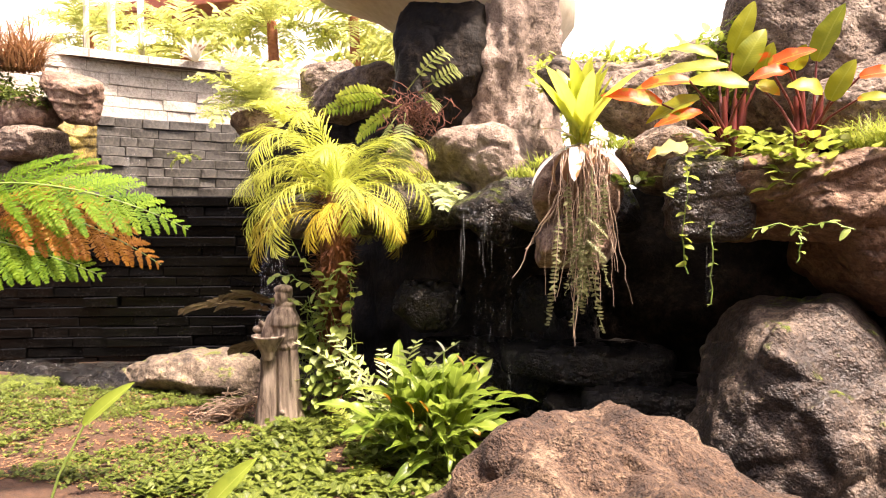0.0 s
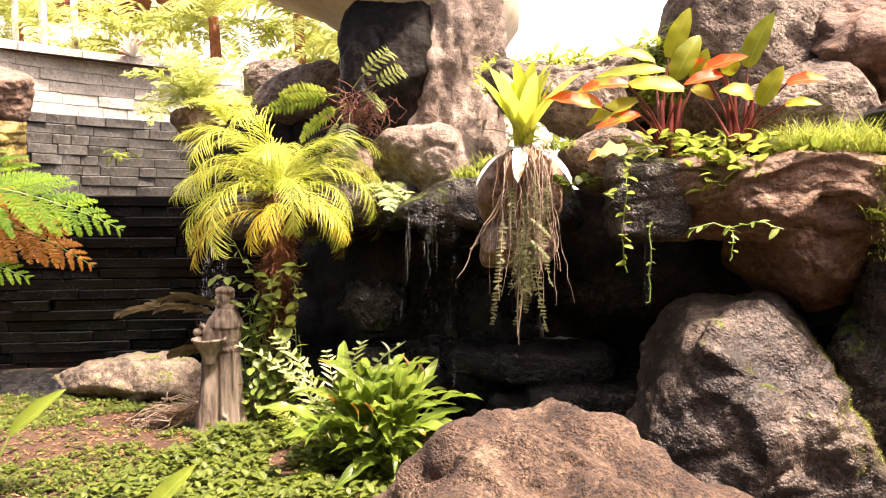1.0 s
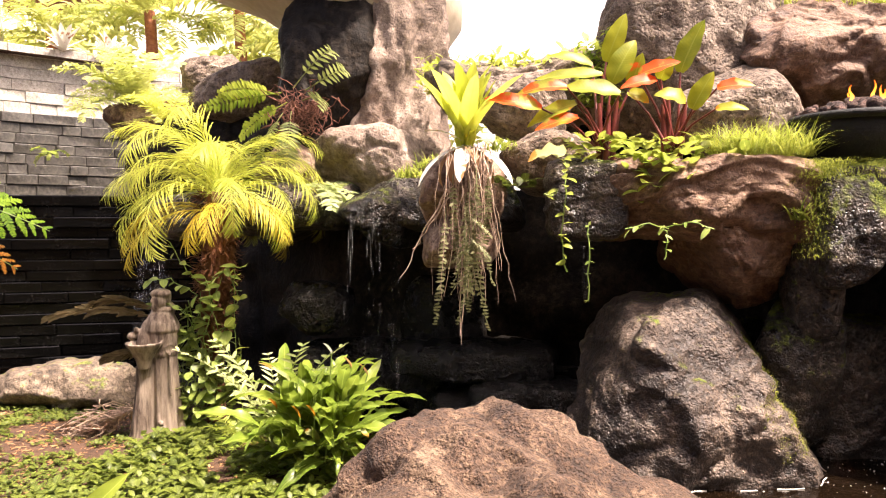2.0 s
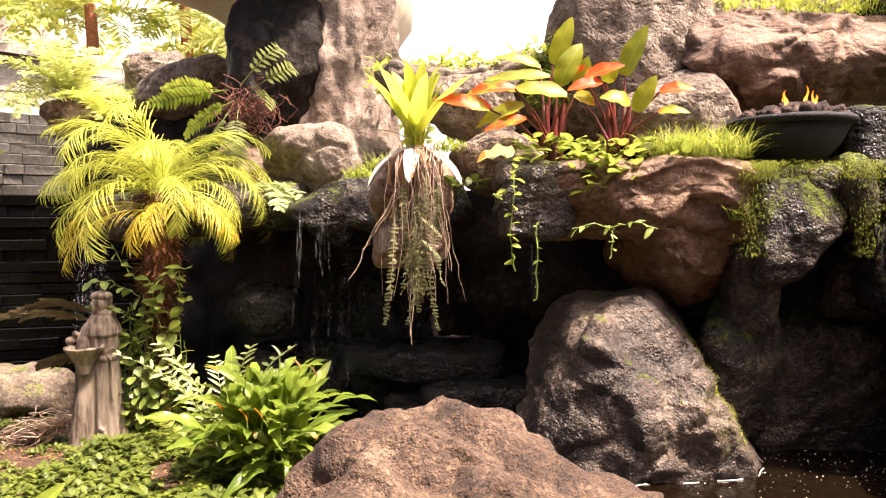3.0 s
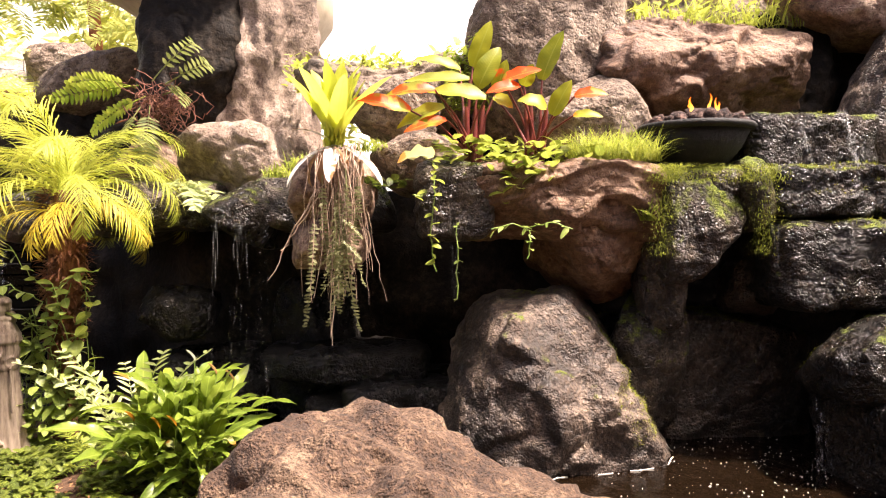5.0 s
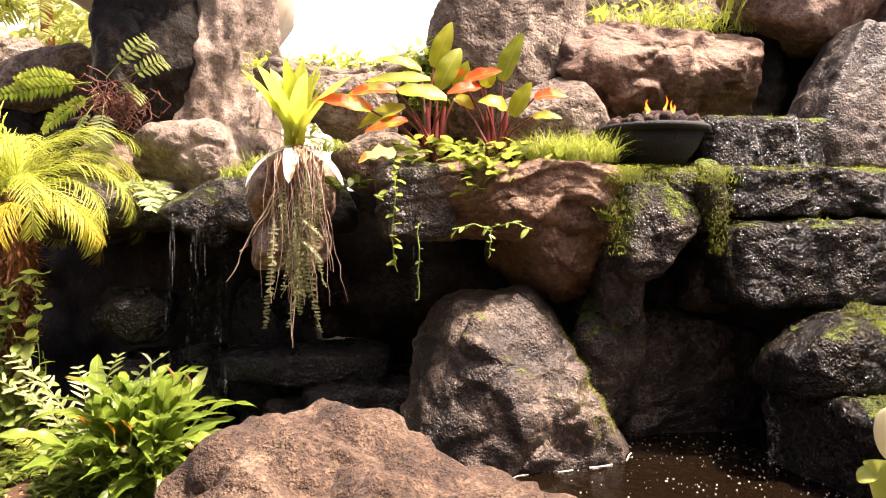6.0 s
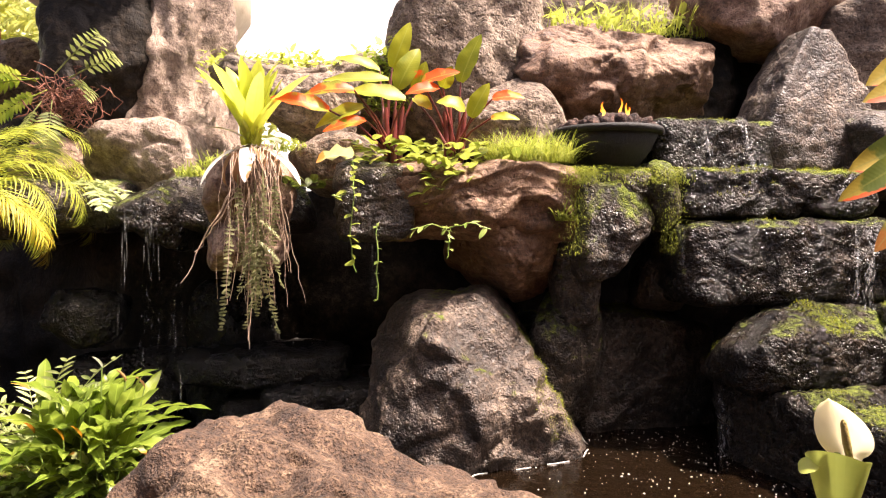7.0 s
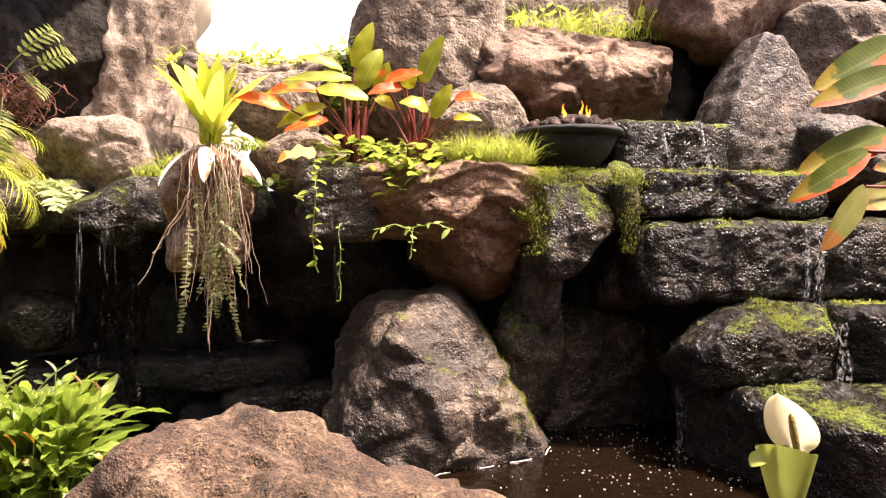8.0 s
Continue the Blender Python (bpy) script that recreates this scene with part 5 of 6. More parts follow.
def make_calla(at=(1.51, 1.7, 0.245)):
    base = thing("calla_lily", at, "cream calla lily flower with a brown-yellow spadix", "flower")
    g = Geo()
    tube(g, [(0, 0.03, -0.15), (0.01, 0.03, 0.4), (0.0, 0.02, 0.74)], [0.014, 0.012, 0.011], 8)
    part("stem", g.mesh("stem", STEM_GREEN), base)
    g = Geo()
    rows, uvs = [], []
    for i in range(21):
        s = i / 20
        w = 0.083 * (max(s, 0.04) ** 0.42) * (1 - s) ** 0.62 / 0.56
        row = []
        for k in range(13):
            u = k / 6 - 1
            row.append((w * u + 0.012 - 0.05 * s * s, 0.05 * (1 - abs(u) ** 2) * (1 - 0.5 * s) - 0.02 * s, 0.72 + 0.185 * s + 0.012 * abs(u) * (1 - s)))
        rows.append(row)
        uvs.append([(k / 12, s) for k in range(13)])
    g.grid(rows, uvs)
    cm = leaf_mat("calla_cream", (0.58, 0.52, 0.3), (0.72, 0.66, 0.44), (0.66, 0.62, 0.4), 0.45, 0.4, veins=2)
    sp = part("spathe", g.mesh("spathe", cm), base, "cream spathe")
    sp.rotation_euler = (0, 0, radians(-38))
    g = Geo()
    tube(g, [(0.01, -0.02, 0.735), (-0.005, -0.022, 0.79), (-0.018, -0.024, 0.845), (-0.02, -0.024, 0.855)], [0.010, 0.012, 0.009, 0.003], 10)
    part("spadix", g.mesh("spadix", plain_mat("spadix", (0.3, 0.2, 0.05), (0.45, 0.34, 0.1), 0.8, 90, 0.8)), base, "brown-yellow spadix")
    g = Geo()
    rows, uvs = [], []
    for i in range(13):
        s = i / 12
        w = 0.03 + 0.05 * s ** 0.7
        rows.append([(-0.004 + w * math.sin(radians(a)) * (1.15 if a < 0 else 1.0), -0.055 * math.cos(radians(a)) * (0.5 + 0.5 * s), 0.55 + 0.2 * s + 0.012 * s ** 3 * math.cos(radians(a * 2 + 30)) - 0.03 * s ** 3 * (a / 125) ** 4) for a in range(-125, 126, 10)])
        uvs.append([(k / 25, s) for k in range(26)])
    g.grid(rows, uvs)
    m, ln = blade_frame((-0.06, -0.035, 0.71), (-0.115, -0.05, 0.705), (-0.2, -0.5, 0.8))
    leaf(g, m, ln, 0.06, 0.9, 0.3, 8, (0.5, 0.6))
    bract = part("leaf", g.mesh("leaf", leaf_mat("bract", (0.2, 0.26, 0.05), (0.38, 0.42, 0.1), (0.36, 0.42, 0.1), 0.4, 0.4, veins=2)), base, "green leaf wrapped below the flower")
    bract.rotation_euler = (0, 0, radians(-38))


make_calla()


def make_heli(at=(2.78, 2.15, 0.15)):
    rng = random.Random(31)
    base = thing("broad_leaved_plant", at, "tall plant with broad green leaves edged orange-red", "plant")
    o = Vector(at)
    for x, y, z, dx, dz, w, mt in ((2.36, 2.20, 2.38, -0.41, -0.19, 0.125, L_HELI), (2.31, 2.15, 2.25, -0.41, -0.13, 0.10, L_HELI), (2.25, 2.15, 2.01, -0.39, -0.13, 0.12, L_HELI),
                                   (2.11, 2.10, 1.93, -0.33, -0.16, 0.09, L_HELI), (2.10, 2.10, 1.80, -0.20, -0.22, 0.085, L_HELI_PALE), (2.33, 2.15, 1.79, -0.25, -0.05, 0.10, L_HELI_PALE), (2.37, 2.2, 1.88, -0.17, 0.0, 0.05, L_HELI_PALE)):
        foot = Vector((x + 0.04, y, z)) - o
        g = Geo()
        tube(g, [(0, 0, -0.08), (-0.06, 0, foot.z * 0.6), tuple(foot.lerp(Vector((0, 0, foot.z)), 0.35)), tuple(foot)], [0.014, 0.011, 0.008, 0.006], 6)
        part("stem", g.mesh("stem", STEM_RED), base, "dark red stalk")
        g = Geo()
        m, ln = blade_frame(foot, foot + Vector((dx, -0.06, dz)), (0.15, -0.85, 0.4))
        leaf(g, m, ln * 1.06, w * 1.1, rng.uniform(0.2, 0.5), 0.25, 14, (0.55, 0.7), 0.05)
        part("leaf", g.mesh("leaf", mt), base, "broad green leaf with an orange-red edge" if mt is L_HELI else "pale yellowing leaf")


make_heli()


# ---- planting above the wall and on the skyline ----
def far_tree(at, height, seed, label, fronds=26, ln=1.8):
    rng = random.Random(seed)
    base = thing("tree_fern", at, label, "tree", "tree ferns above the wall")
    g = Geo()
    tube(g, [(0, 0, -0.3), (0.04, 0, height * 0.5), (0, 0, height)], [0.13, 0.11, 0.1], 12)
    part("trunk", g.mesh("trunk", BARK_RED), base, "reddish-brown trunk")
    kinds = []
    for k in range(3):
        g = Geo()
        frond(g, Matrix.Identity(4), ln * (0.8 + 0.15 * k), 26, 0.4, 0.05, 1.2 + 0.3 * k, 0.5, 60, 5, 3, seed + k, rach=0.012)
        kinds.append(g.mesh("frond", L_FAR_SUNLIT))
    for i in range(fronds):
        part("frond", kinds[i % 3], base, m=aim((0, 0, height - 0.1), i * 137.5, rng.uniform(-10, 70), rng.uniform(-15, 15)) @ Matrix.Scale(rng.uniform(0.7, 1.05), 4))


FT = "sunlit tree fern with yellow-green fronds above the wall"
far_tree((-8.9, 11.6, 4.1), 1.0, 1, FT)
far_tree((-7.3, 12.2, 4.1), 1.5, 2, FT)
far_tree((-5.6, 12.4, 4.0), 1.6, 3, FT)
far_tree((-11.2, 11.5, 4.1), 1.4, 4, FT)
far_tree((-3.9, 11.6, 3.9), 0.9, 5, FT)


def hedge(name, box, count, seed, label, size=0.2, mat=L_FAR_SUNLIT):
    rng = random.Random(seed)
    x0, x1, y0, y1, z0, z1 = box
    spots = []
    while len(spots) < count:
        p = Vector((rng.uniform(x0, x1), rng.uniform(y0, y1), rng.uniform(z0, z1)))
        if noise.noise(p * 0.9) * 0.9 + (z1 - p.z) / (z1 - z0) > 0.42:
            spots.append(p)
    scatter_leaves(name, label, "shrub", spots, mat, size, size * 0.5, seed, (-30, 60), n=3)


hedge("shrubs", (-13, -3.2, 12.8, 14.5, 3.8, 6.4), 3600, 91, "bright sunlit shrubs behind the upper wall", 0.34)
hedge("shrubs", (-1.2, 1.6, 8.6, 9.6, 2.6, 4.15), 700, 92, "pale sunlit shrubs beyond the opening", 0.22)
hedge("shrubs", (-0.95, 0.6, 5.35, 5.9, 2.7, 3.12), 1300, 93, "small dark-leaved shrubs on the skyline rocks", 0.07, L_FERN)
hedge("shrubs", (0.28, 0.62, 5.05, 5.4, 2.5, 3.3), 700, 94, "creeping plants on the side of the granite boulder", 0.06, L_FERN)
hedge("shrubs", (-8.4, -7.05, 6.3, 6.7, 3.0, 3.75), 2200, 95, "creeping small-leaved plant over the rock stack", 0.07, L_COVER)
hedge("shrubs", (1.75, 3.0, 5.15, 5.6, 3.15, 3.55), 130, 96, "small leafy plants on top of the cliff", 0.12, L_POTHOS)
grass_tuft((2.4, 5.15, 3.15), 0.7, 0.15, 260, 0.35, 97, "thin grass on top of the cliff", L_FERN, 0.007)
grass_tuft((-7.75, 6.8, 3.55), 0.35, 0.2, 420, 0.8, 98, "dry reddish grass clump on the rock stack", L_DEAD, 0.018)


def agave(at, seed, s):
    rng = random.Random(seed)
    base = thing("agave", at, "pale spiky rosette plant on top of the wall", "plant")
    g = Geo()
    leaf(g, Matrix.Identity(4), 0.5 * s, 0.12 * s, 0.3, 0.3, 6, (0.3, 0.6))
    me = g.mesh("leaf", L_WHITE)
    for i in range(14):
        part("leaf", me, base, m=aim((0, 0, 0), i * 137.5, rng.uniform(15, 75)))


agave((-7.1, 9.5, 4.2), 1, 0.9)
agave((-6.6, 9.9, 4.2), 2, 0.8)


# ---- statue ----
def make_statue(at=(-2.74, 4.62, 0.03)):
    g = Geo()

    def ball(c, r, sx=1.0, sy=1.0, sz=1.0, n=12):
        rr = []
        for i in range(n + 1):
            t = math.pi * i / n
            rr.append([(c[0] + r * sx * math.sin(t) * math.cos(k * 6.28319 / 18), c[1] + r * sy * math.sin(t) * math.sin(k * 6.28319 / 18), c[2] - r * sz * math.cos(t)) for k in range(18)])
        g.grid(rr, [[(0, 0)] * 18] * (n + 1), close=True)

    def turned(prof, cx=0.0, cy=0.0, sy=0.85, folds=0.0, n=120, lean=0.0):
        rows = []
        for z, r in prof:
            row = []
            for k in range(n):
                a = k * 6.28319 / n
                f = 1 + folds * (1.1 * (abs(math.sin(4.5 * a + 0.8 * z)) - 0.55) + 0.4 * math.sin(13 * a + 3 * z)) * max(0.25, 1 - z / 0.8)
                row.append((cx + lean * z + r * f * math.cos(a), cy + r * sy * f * math.sin(a), z))
            rows.append(row)
        g.grid(rows, [[(0, 0)] * n] * len(rows), close=True)

    # robe, rope belt, shoulder cape and hood
    turned([(0.0, 0.001), (0.0, 0.135), (0.03, 0.14), (0.2, 0.125), (0.45, 0.112), (0.62, 0.104), (0.72, 0.108), (0.84, 0.11), (0.92, 0.07), (0.93, 0.001)], folds=0.26)
    turned([(0.63, 0.02), (0.632, 0.112), (0.65, 0.116), (0.665, 0.11), (0.667, 0.02)], n=40)
    turned([(0.80, 0.04), (0.805, 0.118), (0.82, 0.124), (0.87, 0.117), (0.92, 0.094), (0.955, 0.068), (0.975, 0.055), (0.98, 0.001)], n=60, folds=0.06)
    turned([(0.94, 0.03), (0.945, 0.075), (0.965, 0.084), (0.985, 0.075), (0.99, 0.03)], cx=0.012, cy=0.01, n=40)
    ball((0.055, 0.03, 0.965), 0.05, 0.9, 0.9, 1.1)
    # head bowed to one side, ring of hair, beard, nose, ears
    ball((-0.014, -0.012, 1.035), 0.056, 0.92, 1.0, 1.25)
    ball((-0.002, 0.0, 1.085), 0.070, 1.05, 1.0, 0.55)
    ball((0.035, 0.01, 1.055), 0.045, 0.8, 1.0, 1.1)
    ball((-0.04, -0.035, 0.995), 0.030, 0.95, 0.9, 1.2)
    ball((-0.062, -0.042, 1.035), 0.011, 1.4, 1.0, 1.5, 8)
    ball((-0.045, -0.045, 1.058), 0.016, 1.3, 0.9, 0.5, 8)
    # arms in wide sleeves, one reaching over the bowl
    tube(g, [(0.1, -0.02, 0.88), (0.125, -0.05, 0.78), (0.12, -0.08, 0.70), (0.06, -0.13, 0.685), (-0.0, -0.15, 0.70)], [0.045, 0.05, 0.054, 0.048, 0.04], 14)
    tube(g, [(0.0, -0.15, 0.70), (-0.04, -0.155, 0.722), (-0.075, -0.15, 0.732)], [0.022, 0.02, 0.014], 10)
    for k in range(4):
        tube(g, [(-0.06, -0.14 - 0.012 * (k - 1.5), 0.73), (-0.1, -0.145 - 0.014 * (k - 1.5), 0.738)], [0.009, 0.006], 6)
    tube(g, [(-0.08, 0.0, 0.88), (-0.12, -0.03, 0.78), (-0.13, -0.06, 0.70)], [0.042, 0.045, 0.04], 12)
    # basin on a stump, birds at its edge, small animal at the foot
    turned([(0.56, 0.001), (0.56, 0.042), (0.62, 0.055), (0.68, 0.085), (0.735, 0.122), (0.75, 0.126), (0.75, 0.11), (0.715, 0.085), (0.70, 0.001)], cx=-0.12, cy=-0.11, sy=1.0, n=40)
    turned([(0.0, 0.001), (0.0, 0.085), (0.08, 0.06), (0.3, 0.048), (0.48, 0.045), (0.57, 0.055), (0.58, 0.001)], cx=-0.17, cy=-0.06, sy=1.0, folds=0.15, n=40, lean=0.08)
    ball((-0.2, -0.02, 0.785), 0.03, 1.2, 0.8, 1.0, 8)
    ball((-0.17, -0.03, 0.83), 0.02, 1.0, 0.9, 1.2, 8)
    ball((-0.12, -0.01, 0.83), 0.028, 0.8, 0.8, 1.6, 8)
    ball((-0.02, -0.125, 0.1), 0.03, 0.9, 0.8, 1.8, 8)
    ball((-0.015, -0.135, 0.155), 0.019, 1.0, 1.0, 1.0, 8)
    tube(g, [(0.05, -0.1, 0.64), (0.055, -0.112, 0.5), (0.055, -0.118, 0.33)], [0.007, 0.007, 0.009], 6)
    m = plain_mat("weathered_statue", (0.05, 0.03, 0.02), (0.29, 0.225, 0.17), 0.85, 22, 0.5, stretch=(1, 1, 0.16), spread=0.085)
    # fuse the shapes into one carved surface
    rough = new("statue_rough", g.mesh("statue_rough", m))
    rm = rough.modifiers.new("fuse", "REMESH")
    rm.mode, rm.voxel_size, rm.use_smooth_shade = "VOXEL", 0.006, True
    sm = rough.modifiers.new("soften", "SMOOTH")
    sm.factor, sm.iterations = 0.5, 2
    deps = bpy.context.evaluated_depsgraph_get()
    me = bpy.data.meshes.new_from_object(rough.evaluated_get(deps))
    bpy.data.objects.remove(rough)
    me.name = "statue"
    if not me.materials:
        me.materials.append(m)
    ob = new("statue", me)
    ob.matrix_basis = pose(*at, 0, 0, 30)
    tagged(ob, "weathered brown-grey garden statue of a robed figure with bowl", "statue")


make_statue()


def dry_frond():
    base = thing("dead_palm_frond", (-2.95, 4.8, 0.75), "dry brown fallen palm leaf caught behind the statue", "dead leaf")
    for k, (yaw, el, ln, z, roll, bend) in enumerate(((100, 16, 0.80, 0.15, 55, 1.1), (104, 28, 0.5, 0.2, 50, 1.3), (98, -6, 0.42, -0.08, 60, 0.5))):
        g = Geo()
        frond(g, aim((0.08, 0, z), yaw, el, roll), ln, 13, 0.12, 0.045, bend, 0.4, 24, 0, 4, 700 + k, rach=0.01, bare=0.1, jit=(6, 10))
        part("leaf", g.mesh("leaf", L_DRY), base)
    g = Geo()
    tube(g, [(0.08, 0.0, 0.2), (0.05, 0.0, -0.2), (0.0, -0.05, -0.68)], [0.012, 0.014, 0.02], 8)
    part("stem", g.mesh("stem", ROOT), base)


dry_frond()


def root_heap():
    rng = random.Random(65)
    g = Geo()
    for _ in range(120):
        p = Vector((rng.uniform(-0.3, 0.12), rng.uniform(-0.1, 0.1), 0.02))
        p.z += max(0, (p.x + 0.3)) * 0.55
        pts = [p]
        for k in range(5):
            p = p + Vector((rng.uniform(-0.1, 0.02), rng.uniform(-0.04, 0.04), rng.uniform(-0.06, 0.03)))
            p.z = max(p.z, 0.0)
            pts.append(p)
        tube(g, [tuple(q) for q in pts], [0.005] * 6, 4)
    ob = new("dry_roots", g.mesh("dry_roots", ROOT))
    ob.location = (-3.0, 4.55, 0.05)
    tagged(ob, "heap of dry brown roots beside the statue", "roots", kind="stuff")


root_heap()


# ---- fire bowl ----
def make_bowl(at=(1.92, 4.42, 2.02)):
    base = thing("fire_bowl", at, "black cast fire bowl of lava rocks with small flames", "fire bowl")
    iron = plain_mat("black_iron", (0.004, 0.0036, 0.003), (0.012, 0.011, 0.0095), 0.75, 45, 0.6)
    g = Geo()
    prof = [(0.0, 0.0), (0.2, 0.0), (0.23, 0.02), (0.31, 0.12), (0.375, 0.25), (0.36, 0.25), (0.3, 0.14), (0.0, 0.12)]
    g.grid([[(r * math.cos(k * 6.28319 / 56), r * math.sin(k * 6.28319 / 56), z) for k in range(56)] for r, z in prof], [[(0, 0)] * 56] * len(prof), close=True)
    part("bowl", g.mesh("bowl", iron), base)
    g = Geo()
    prof = [(0.372, 0.235), (0.40, 0.245), (0.412, 0.265), (0.40, 0.285), (0.36, 0.285), (0.36, 0.25)]
    g.grid([[(r * math.cos(k * 6.28319 / 56), r * math.sin(k * 6.28319 / 56), z) for k in range(56)] for r, z in prof], [[(0, 0)] * 56] * len(prof), close=True)
    part("rim", g.mesh("rim", iron), base, "rolled rim")
    lava = rock_mat("lava_rock", (0.015, 0.01, 0.008), (0.06, 0.03, 0.022), (0.17, 0.1, 0.075), 0.9, 3.0, 1.0)
    kinds = [rock_mesh("lava_rock", (0.05, 0.045, 0.035), 500 + k, lava, sub=2, cuts=5, amp=0.3, fine=0.1) for k in range(4)]
    rng = random.Random(9)
    for i in range(120):
        a, r = rng.uniform(0, 6.283), 0.35 * math.sqrt(rng.random())
        h = 0.285 + 0.075 * (1 - (r / 0.36) ** 2) * rng.uniform(0.5, 1.1)
        part("lava_rock", rng.choice(kinds), base, m=pose(r * math.cos(a), r * math.sin(a), h, rng.uniform(0, 360), rng.uniform(0, 360), 0) @ Matrix.Scale(rng.uniform(0.55, 1.1), 4))
    fm, n, l, p = node_mat("flame")
    tcf = n.new("ShaderNodeSeparateXYZ")
    l.new(n.new("ShaderNodeTexCoord").outputs["UV"], tcf.inputs[0])
    em = n.new("ShaderNodeEmission")
    em.inputs["Strength"].default_value = 1.1
    l.new(ramp(n, l, tcf.outputs["Y"], [(0.0, (1.0, 0.5, 0.1)), (0.5, (1.0, 0.3, 0.03)), (1.0, (0.8, 0.12, 0.01))]), em.inputs["Color"])
    l.new(em.outputs[0], n["Material Output"].inputs["Surface"])
    for x, y, h, lean in ((-0.08, -0.1, 0.1, 0.2), (0.07, -0.08, 0.13, -0.15), (0.14, -0.02, 0.11, 0.1), (-0.02, 0.05, 0.09, 0.3), (0.1, -0.15, 0.06, -0.2)):
        g = Geo()
        pts = [(x + lean * h * math.sin(k * 1.1) * 0.5, y, 0.37 + h * k / 6) for k in range(7)]
        rr = [0.008, 0.014, 0.012, 0.008, 0.007, 0.004, 0.001]
        rows = [[(px + r * math.cos(q * 1.0472), py + 0.5 * r * math.sin(q * 1.0472), pz) for q in range(6)] for (px, py, pz), r in zip(pts, rr)]
        g.grid(rows, [[(0, k / 6)] * 6 for k in range(7)], close=True)
        part("flame", g.mesh("flame", fm), base, "small orange flame")

    base.scale = (0.92, 0.92, 0.95)


make_bowl()


# ---- falling water ----
def fall_mat(name, lo, most):
    m, n, l, p = node_mat(name)
    mp = n.new("ShaderNodeMapping")
    mp.inputs["Scale"].default_value = (70, 70, 2.0)
    l.new(n.new("ShaderNodeTexCoord").outputs["Object"], mp.inputs["Vector"])
    t = noise_tex(n, l, mp.outputs[0], 1.0, 4, 0.6)
    f = ramp(n, l, t, [(lo, (0, 0, 0)), (0.78, (most, most, most))])
    p.inputs["Base Color"].default_value = (0.8, 0.8, 0.78, 1)
    p.inputs["Roughness"].default_value = 0.15
    tr = n.new("ShaderNodeBsdfTransparent")
    mx = n.new("ShaderNodeMixShader")
    l.new(f, mx.inputs[0])
    l.new(tr.outputs[0], mx.inputs[1])
    l.new(p.outputs[0], mx.inputs[2])
    l.new(mx.outputs[0], n["Material Output"].inputs["Surface"])
    return m


FALL = fall_mat("falling_water", 0.5, 0.42)
VEIL = fall_mat("water_veil", 0.56, 0.2)


def fall(top, bottom, w0, w1, label, seed, out=0.05, mat=FALL):
    rng = random.Random(seed)
    g = Geo()
    a, b = Vector(top), Vector(bottom)
    rows, uvs = [], []
    for i in range(15):
        s = i / 14
        c = a.lerp(b, s)
        c.y -= out * math.sin(s * math.pi * 0.5) * (1 - s)
        w = (w0 + (w1 - w0) * s) * rng.uniform(0.75, 1.2) * 0.5
        rows.append([(c.x + w * (k / 4 - 1) - a.x, c.y + 0.015 * math.sin(k * 1.3 + i) - a.y, c.z - a.z) for k in range(9)])
        uvs.append([(k / 8, s) for k in range(9)])
    g.grid(rows, uvs)
    ob = new("waterfall", g.mesh("waterfall", mat))
    ob.location = top
    ob.visible_shadow = False
    tagged(ob, label, "waterfall", "small falls over the ledges")


FW = "thin stream of falling water over a dark ledge"
fall((2.80, 4.24, 2.37), (2.75, 4.0, 2.0), 0.06, 0.05, FW, 1)
fall((2.52, 4.24, 2.3), (2.5, 4.05, 2.0), 0.03, 0.03, FW, 2)
fall((3.24, 3.56, 1.66), (3.1, 3.42, 1.14), 0.07, 0.06, FW, 3)
fall((3.14, 3.57, 1.64), (3.06, 3.45, 1.2), 0.04, 0.03, FW, 4)
fall((2.22, 3.95, 1.64), (2.26, 4.0, 1.3), 0.04, 0.04, FW, 5)
fall((3.1, 3.24, 1.08), (3.02, 3.1, 0.6), 0.08, 0.1, FW, 6)
fall((2.47, 3.86, 0.66), (2.44, 3.78, 0.17), 0.07, 0.12, FW, 7)
fall((2.3, 4.3, 1.0), (2.3, 4.28, 0.6), 0.03, 0.03, FW, 8)
FV = "wide veil of water falling down the cave mouth"
fall((-1.08, 4.5, 1.88), (-1.1, 4.3, 0.1), 0.1, 0.2, FV, 9, 0.1, VEIL)
fall((-0.9, 4.48, 1.88), (-0.96, 4.3, 0.3), 0.05, 0.12, FV, 10, 0.1, VEIL)
fall((-1.25, 4.55, 1.86), (-1.3, 4.4, 0.6), 0.04, 0.06, FV, 11, 0.1, VEIL)
fall((0.27, 4.03, 1.95), (0.28, 4.0, 1.2), 0.04, 0.05, FW, 12, mat=VEIL)
fall((-4.2, 7.05, 1.95), (-4.1, 6.7, 0.3), 0.25, 0.5, "veil of water running down the black wall", 13, 0.02)
fall((-7.2, 8.12, 2.6), (-7.1, 7.95, 1.95), 0.25, 0.3, "veil of water running down the grey wall", 14, 0.02)


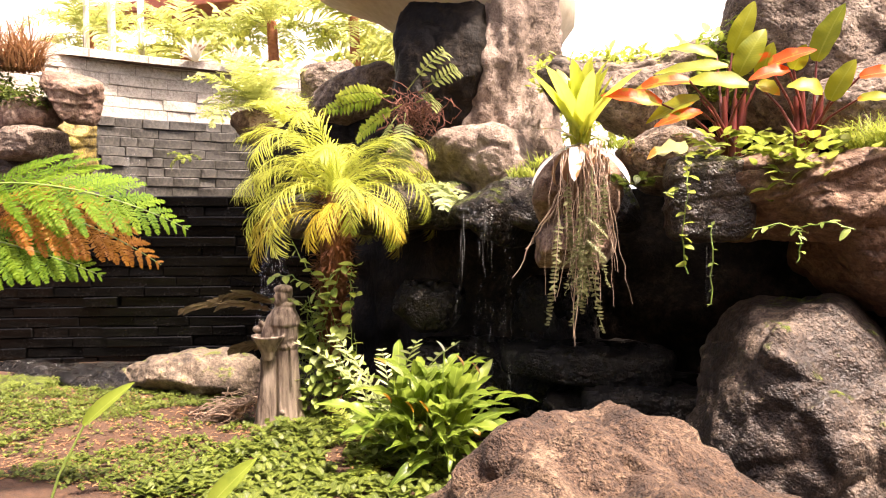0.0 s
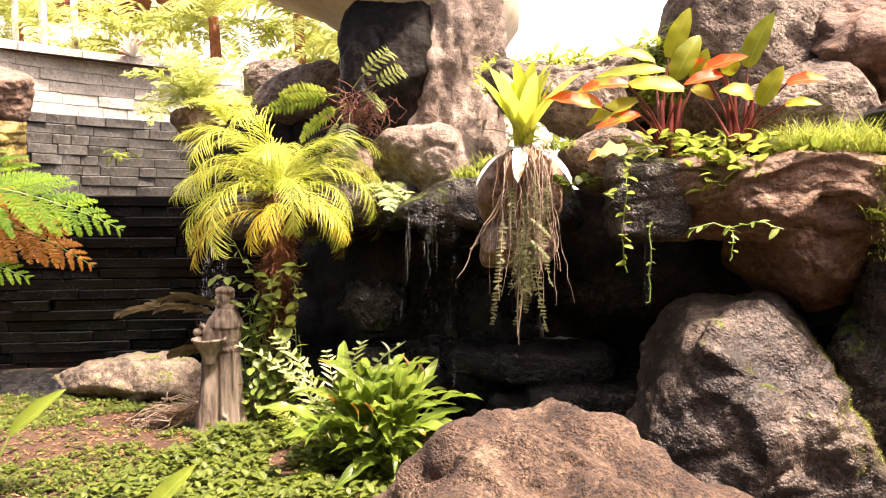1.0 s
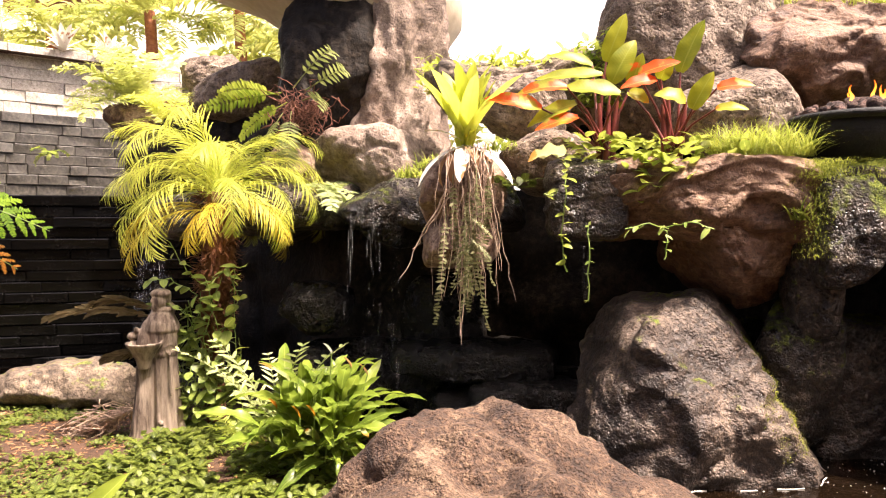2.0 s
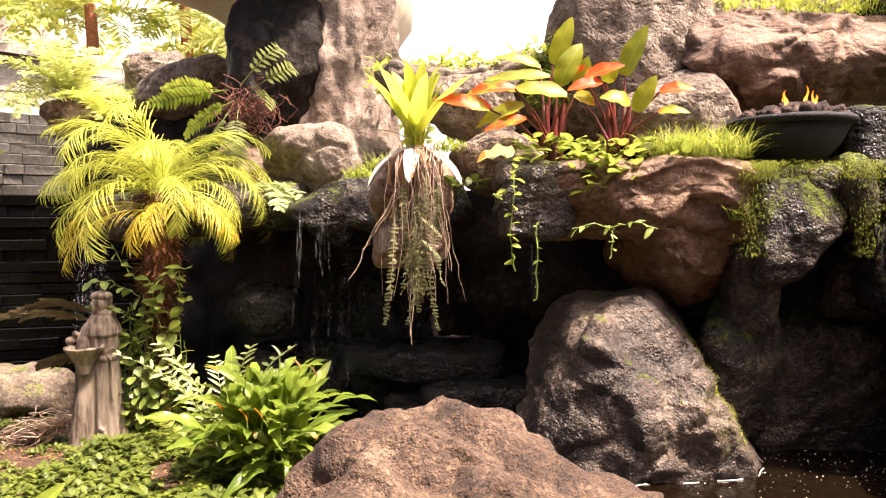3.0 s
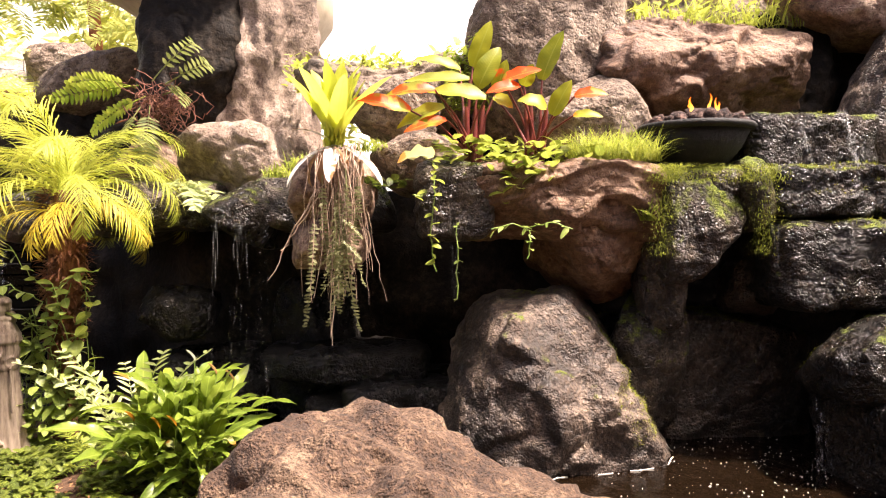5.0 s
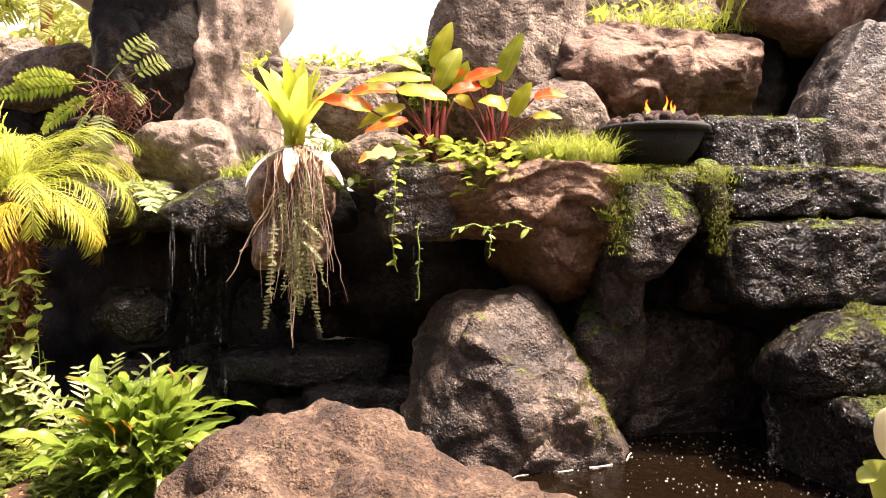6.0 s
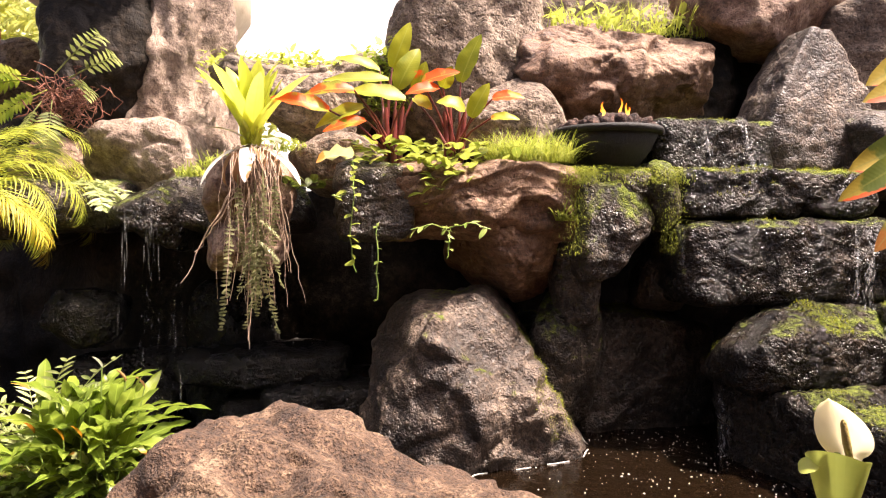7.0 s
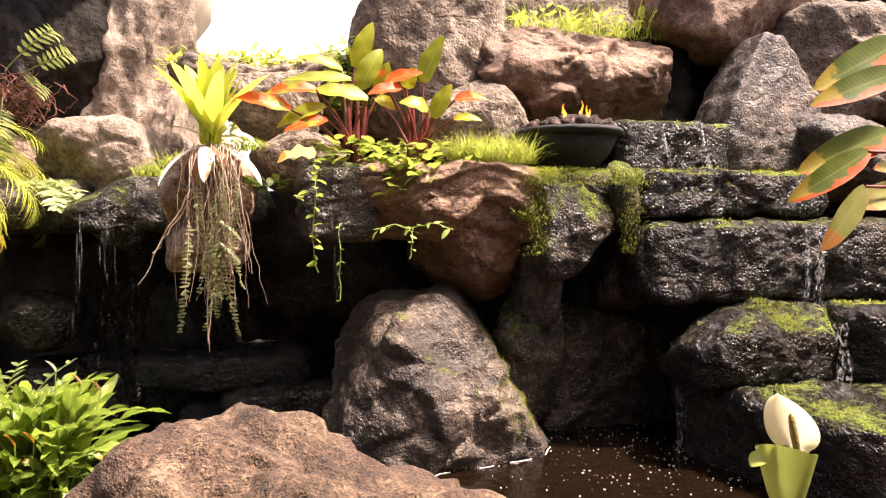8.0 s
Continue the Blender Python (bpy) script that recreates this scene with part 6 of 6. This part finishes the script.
def bubbles():
    rng = random.Random(15)
    g = Geo()
    for _ in range(620):
        if rng.random() < 0.5:
            x, y = rng.gauss(2.1, 0.4), rng.uniform(3.2, 4.6)
        else:
            x, y = rng.gauss(-0.3, 0.5), rng.uniform(3.3, 4.6)
        r = rng.choice((0.0018, 0.0025, 0.0032, 0.005))
        rows = [[(x + r * math.cos(t) * math.cos(k * 1.0472), y + r * math.cos(t) * math.sin(k * 1.0472), POND_Z + r * math.sin(t)) for k in range(6)] for t in (-0.3, 0.4, 1.0, 1.5)]
        g.grid(rows, [[(0, 0)] * 6] * 4, close=True)
    m, n, l, p = node_mat("bubble")
    p.inputs["Base Color"].default_value = (0.75, 0.72, 0.66, 1)
    p.inputs["Roughness"].default_value = 0.15
    tagged(new("bubbles", g.mesh("bubbles", m)), "white bubbles floating on the pond", "bubbles", kind="stuff")


bubbles()


def foam_ring(rock_name):
    """A broken white line where the water meets a boulder."""
    ob = bpy.data.objects[rock_name]
    m = ob.matrix_basis
    ring = {}
    for v in ob.data.vertices:
        p = m @ v.co
        if abs(p.z - POND_Z) < 0.02:
            a = round(math.degrees(math.atan2(p.y - m.translation.y, p.x - m.translation.x)) / 4)
            d = math.hypot(p.x - m.translation.x, p.y - m.translation.y)
            ring[a] = max(ring.get(a, 0), d)
    g = Geo()
    run = []
    for a in sorted(ring) + [None]:
        if a is not None and noise.noise(Vector((a * 0.35, 3, 1))) > -0.15:
            d = ring[a] + 0.008
            run.append((m.translation.x + d * math.cos(radians(a * 4)), m.translation.y + d * math.sin(radians(a * 4)), POND_Z + 0.002))
        else:
            if len(run) > 2:
                tube(g, run, [0.0035] * len(run), 5)
            run = []
    fm, n, l, p = node_mat("foam")
    p.inputs["Base Color"].default_value = (0.7, 0.67, 0.6, 1)
    p.inputs["Roughness"].default_value = 0.4
    tagged(new("foam", g.mesh("foam", fm)), "thin white foam line round the pond boulder", "foam", kind="stuff")


foam_ring("pond_boulder")


# ---- ledge behind the black wall, posts and far roof ----
def slab(name, box, mat, label, category, kind=""):
    x0, x1, y0, y1, z0, z1 = box
    bm = bmesh.new()
    bmesh.ops.create_cube(bm, size=1)
    for v in bm.verts:
        v.co = Vector(((x1 - x0) * v.co.x, (y1 - y0) * v.co.y, (z1 - z0) * (v.co.z + 0.5)))
    bmesh.ops.bevel(bm, geom=list(bm.edges), offset=min(0.02, (x1 - x0) / 6, (z1 - z0) / 6), segments=2, affect="EDGES")
    me = bpy.data.meshes.new(name)
    bm.to_mesh(me)
    bm.free()
    me.materials.append(mat)
    ob = new(name, me)
    ob.location = ((x0 + x1) / 2, (y0 + y1) / 2, z0)
    return tagged(ob, label, category, kind=kind)


def terrace():
    g = Geo()
    rows = [[(x, y, z) for x, y in ((-10.5, 4.8), (-8, 5.9), (-6, 6.75), (-3.4, 7.7))] for y_, z in ((0, 1.9),)]
    rows.append([(-10.5, 9, 1.9), (-8.4, 9, 1.9), (-6, 10.6, 1.9), (-3.0, 10.6, 1.9)])
    g.grid(rows, [[(0, 0)] * 4] * 2)
    tagged(new("terrace", g.mesh("terrace", STONE_BLACK_SHADED)), "wet dark stone basin above the black wall", "basin", kind="structure")
    g = Geo()
    rows = []
    for y in (7.5, 9.0, 10.7, 12.0, 14.0, 16.0):
        rows.append([(x, y + (0.3 if x > -6 else 0), 4.06 if x < -2.6 or y > 11 else 2.6) for x in (-16, -12, -9.2, -8.2, -6.6, -5.9, -4.6, -2.8)])
    rows[0] = [(x, max(y, 7.5 + (x + 8.7) * 1.08) if x > -8.7 else y, z) for x, y, z in rows[0]]
    rows[1] = [(x, max(y, 7.6 + (x + 8.7) * 1.08), z) for x, y, z in rows[1]]
    rows[2] = [(x, max(y, 7.7 + (x + 8.7) * 1.08), z) for x, y, z in rows[2]]
    g.grid(rows, [[(0, 0)] * 8] * 6)
    tagged(new("ground_upper", g.mesh("ground_upper", SOIL)), "planted soil bed above the upper wall", "ground", kind="structure")


terrace()
POST = plain_mat("white_paint", (0.72, 0.7, 0.64), (0.84, 0.82, 0.78), 0.5, 12, 0.1)
for x, w in ((-10.15, 0.12), (-10.75, 0.09), (-9.45, 0.1)):
    slab("post", (x - w / 2, x + w / 2, 10.95, 10.95 + w, 4.1, 7.2), POST, "white painted post above the wall", "post")
slab("far_roof", (-13.5, -8.2, 13.6, 15.0, 6.6, 6.85), plain_mat("roof_red", (0.16, 0.04, 0.025), (0.3, 0.09, 0.055), 0.7, 12, 0.2), "dark red roof edge behind the trees", "roof", kind="structure")


# ---- bright hazy distance ----
def backdrop():
    m, n, l, p = node_mat("haze")
    em = n.new("ShaderNodeEmission")
    em.inputs["Color"].default_value = (1.0, 0.97, 0.9, 1)
    em.inputs["Strength"].default_value = 0.9
    l.new(em.outputs[0], n["Material Output"].inputs["Surface"])
    g = Geo()
    rows = [[(90 * math.sin(radians(a)), 90 * math.cos(radians(a)), z) for a in range(-75, 80, 5)] for z in (-1, 30, 60)]
    g.grid(rows, [[(0, 0)] * 31] * 3)
    tagged(new("backdrop", g.mesh("backdrop", m)), "bright white hazy sky in the distance", "sky", kind="structure")


backdrop()


# ---- water walls, stone by stone ----
stone_wall("wall_black", arc((-10.4, 4.6), (-3.3, 7.6), 0.25), -0.25, 1.92, 0.12, (0.4, 0.65, 1.0), 0.12, STONE_BLACK_SHADED, "black stacked-stone wall with water running down, darkened for shade", 5, 0.003)
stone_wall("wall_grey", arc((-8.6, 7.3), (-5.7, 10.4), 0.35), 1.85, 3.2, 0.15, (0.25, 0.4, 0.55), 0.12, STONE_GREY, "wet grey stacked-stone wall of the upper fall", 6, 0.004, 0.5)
stone_wall("wall_light", arc((-8.75, 7.35), (-5.8, 10.6), 0.35), 3.2, 4.22, 0.17, (0.35, 0.5, 0.7), 0.12, STONE_DRY_SUNLIT, "dry pale stone top of the upper wall, sunlight in its tone", 7, 0.004, 0.45)
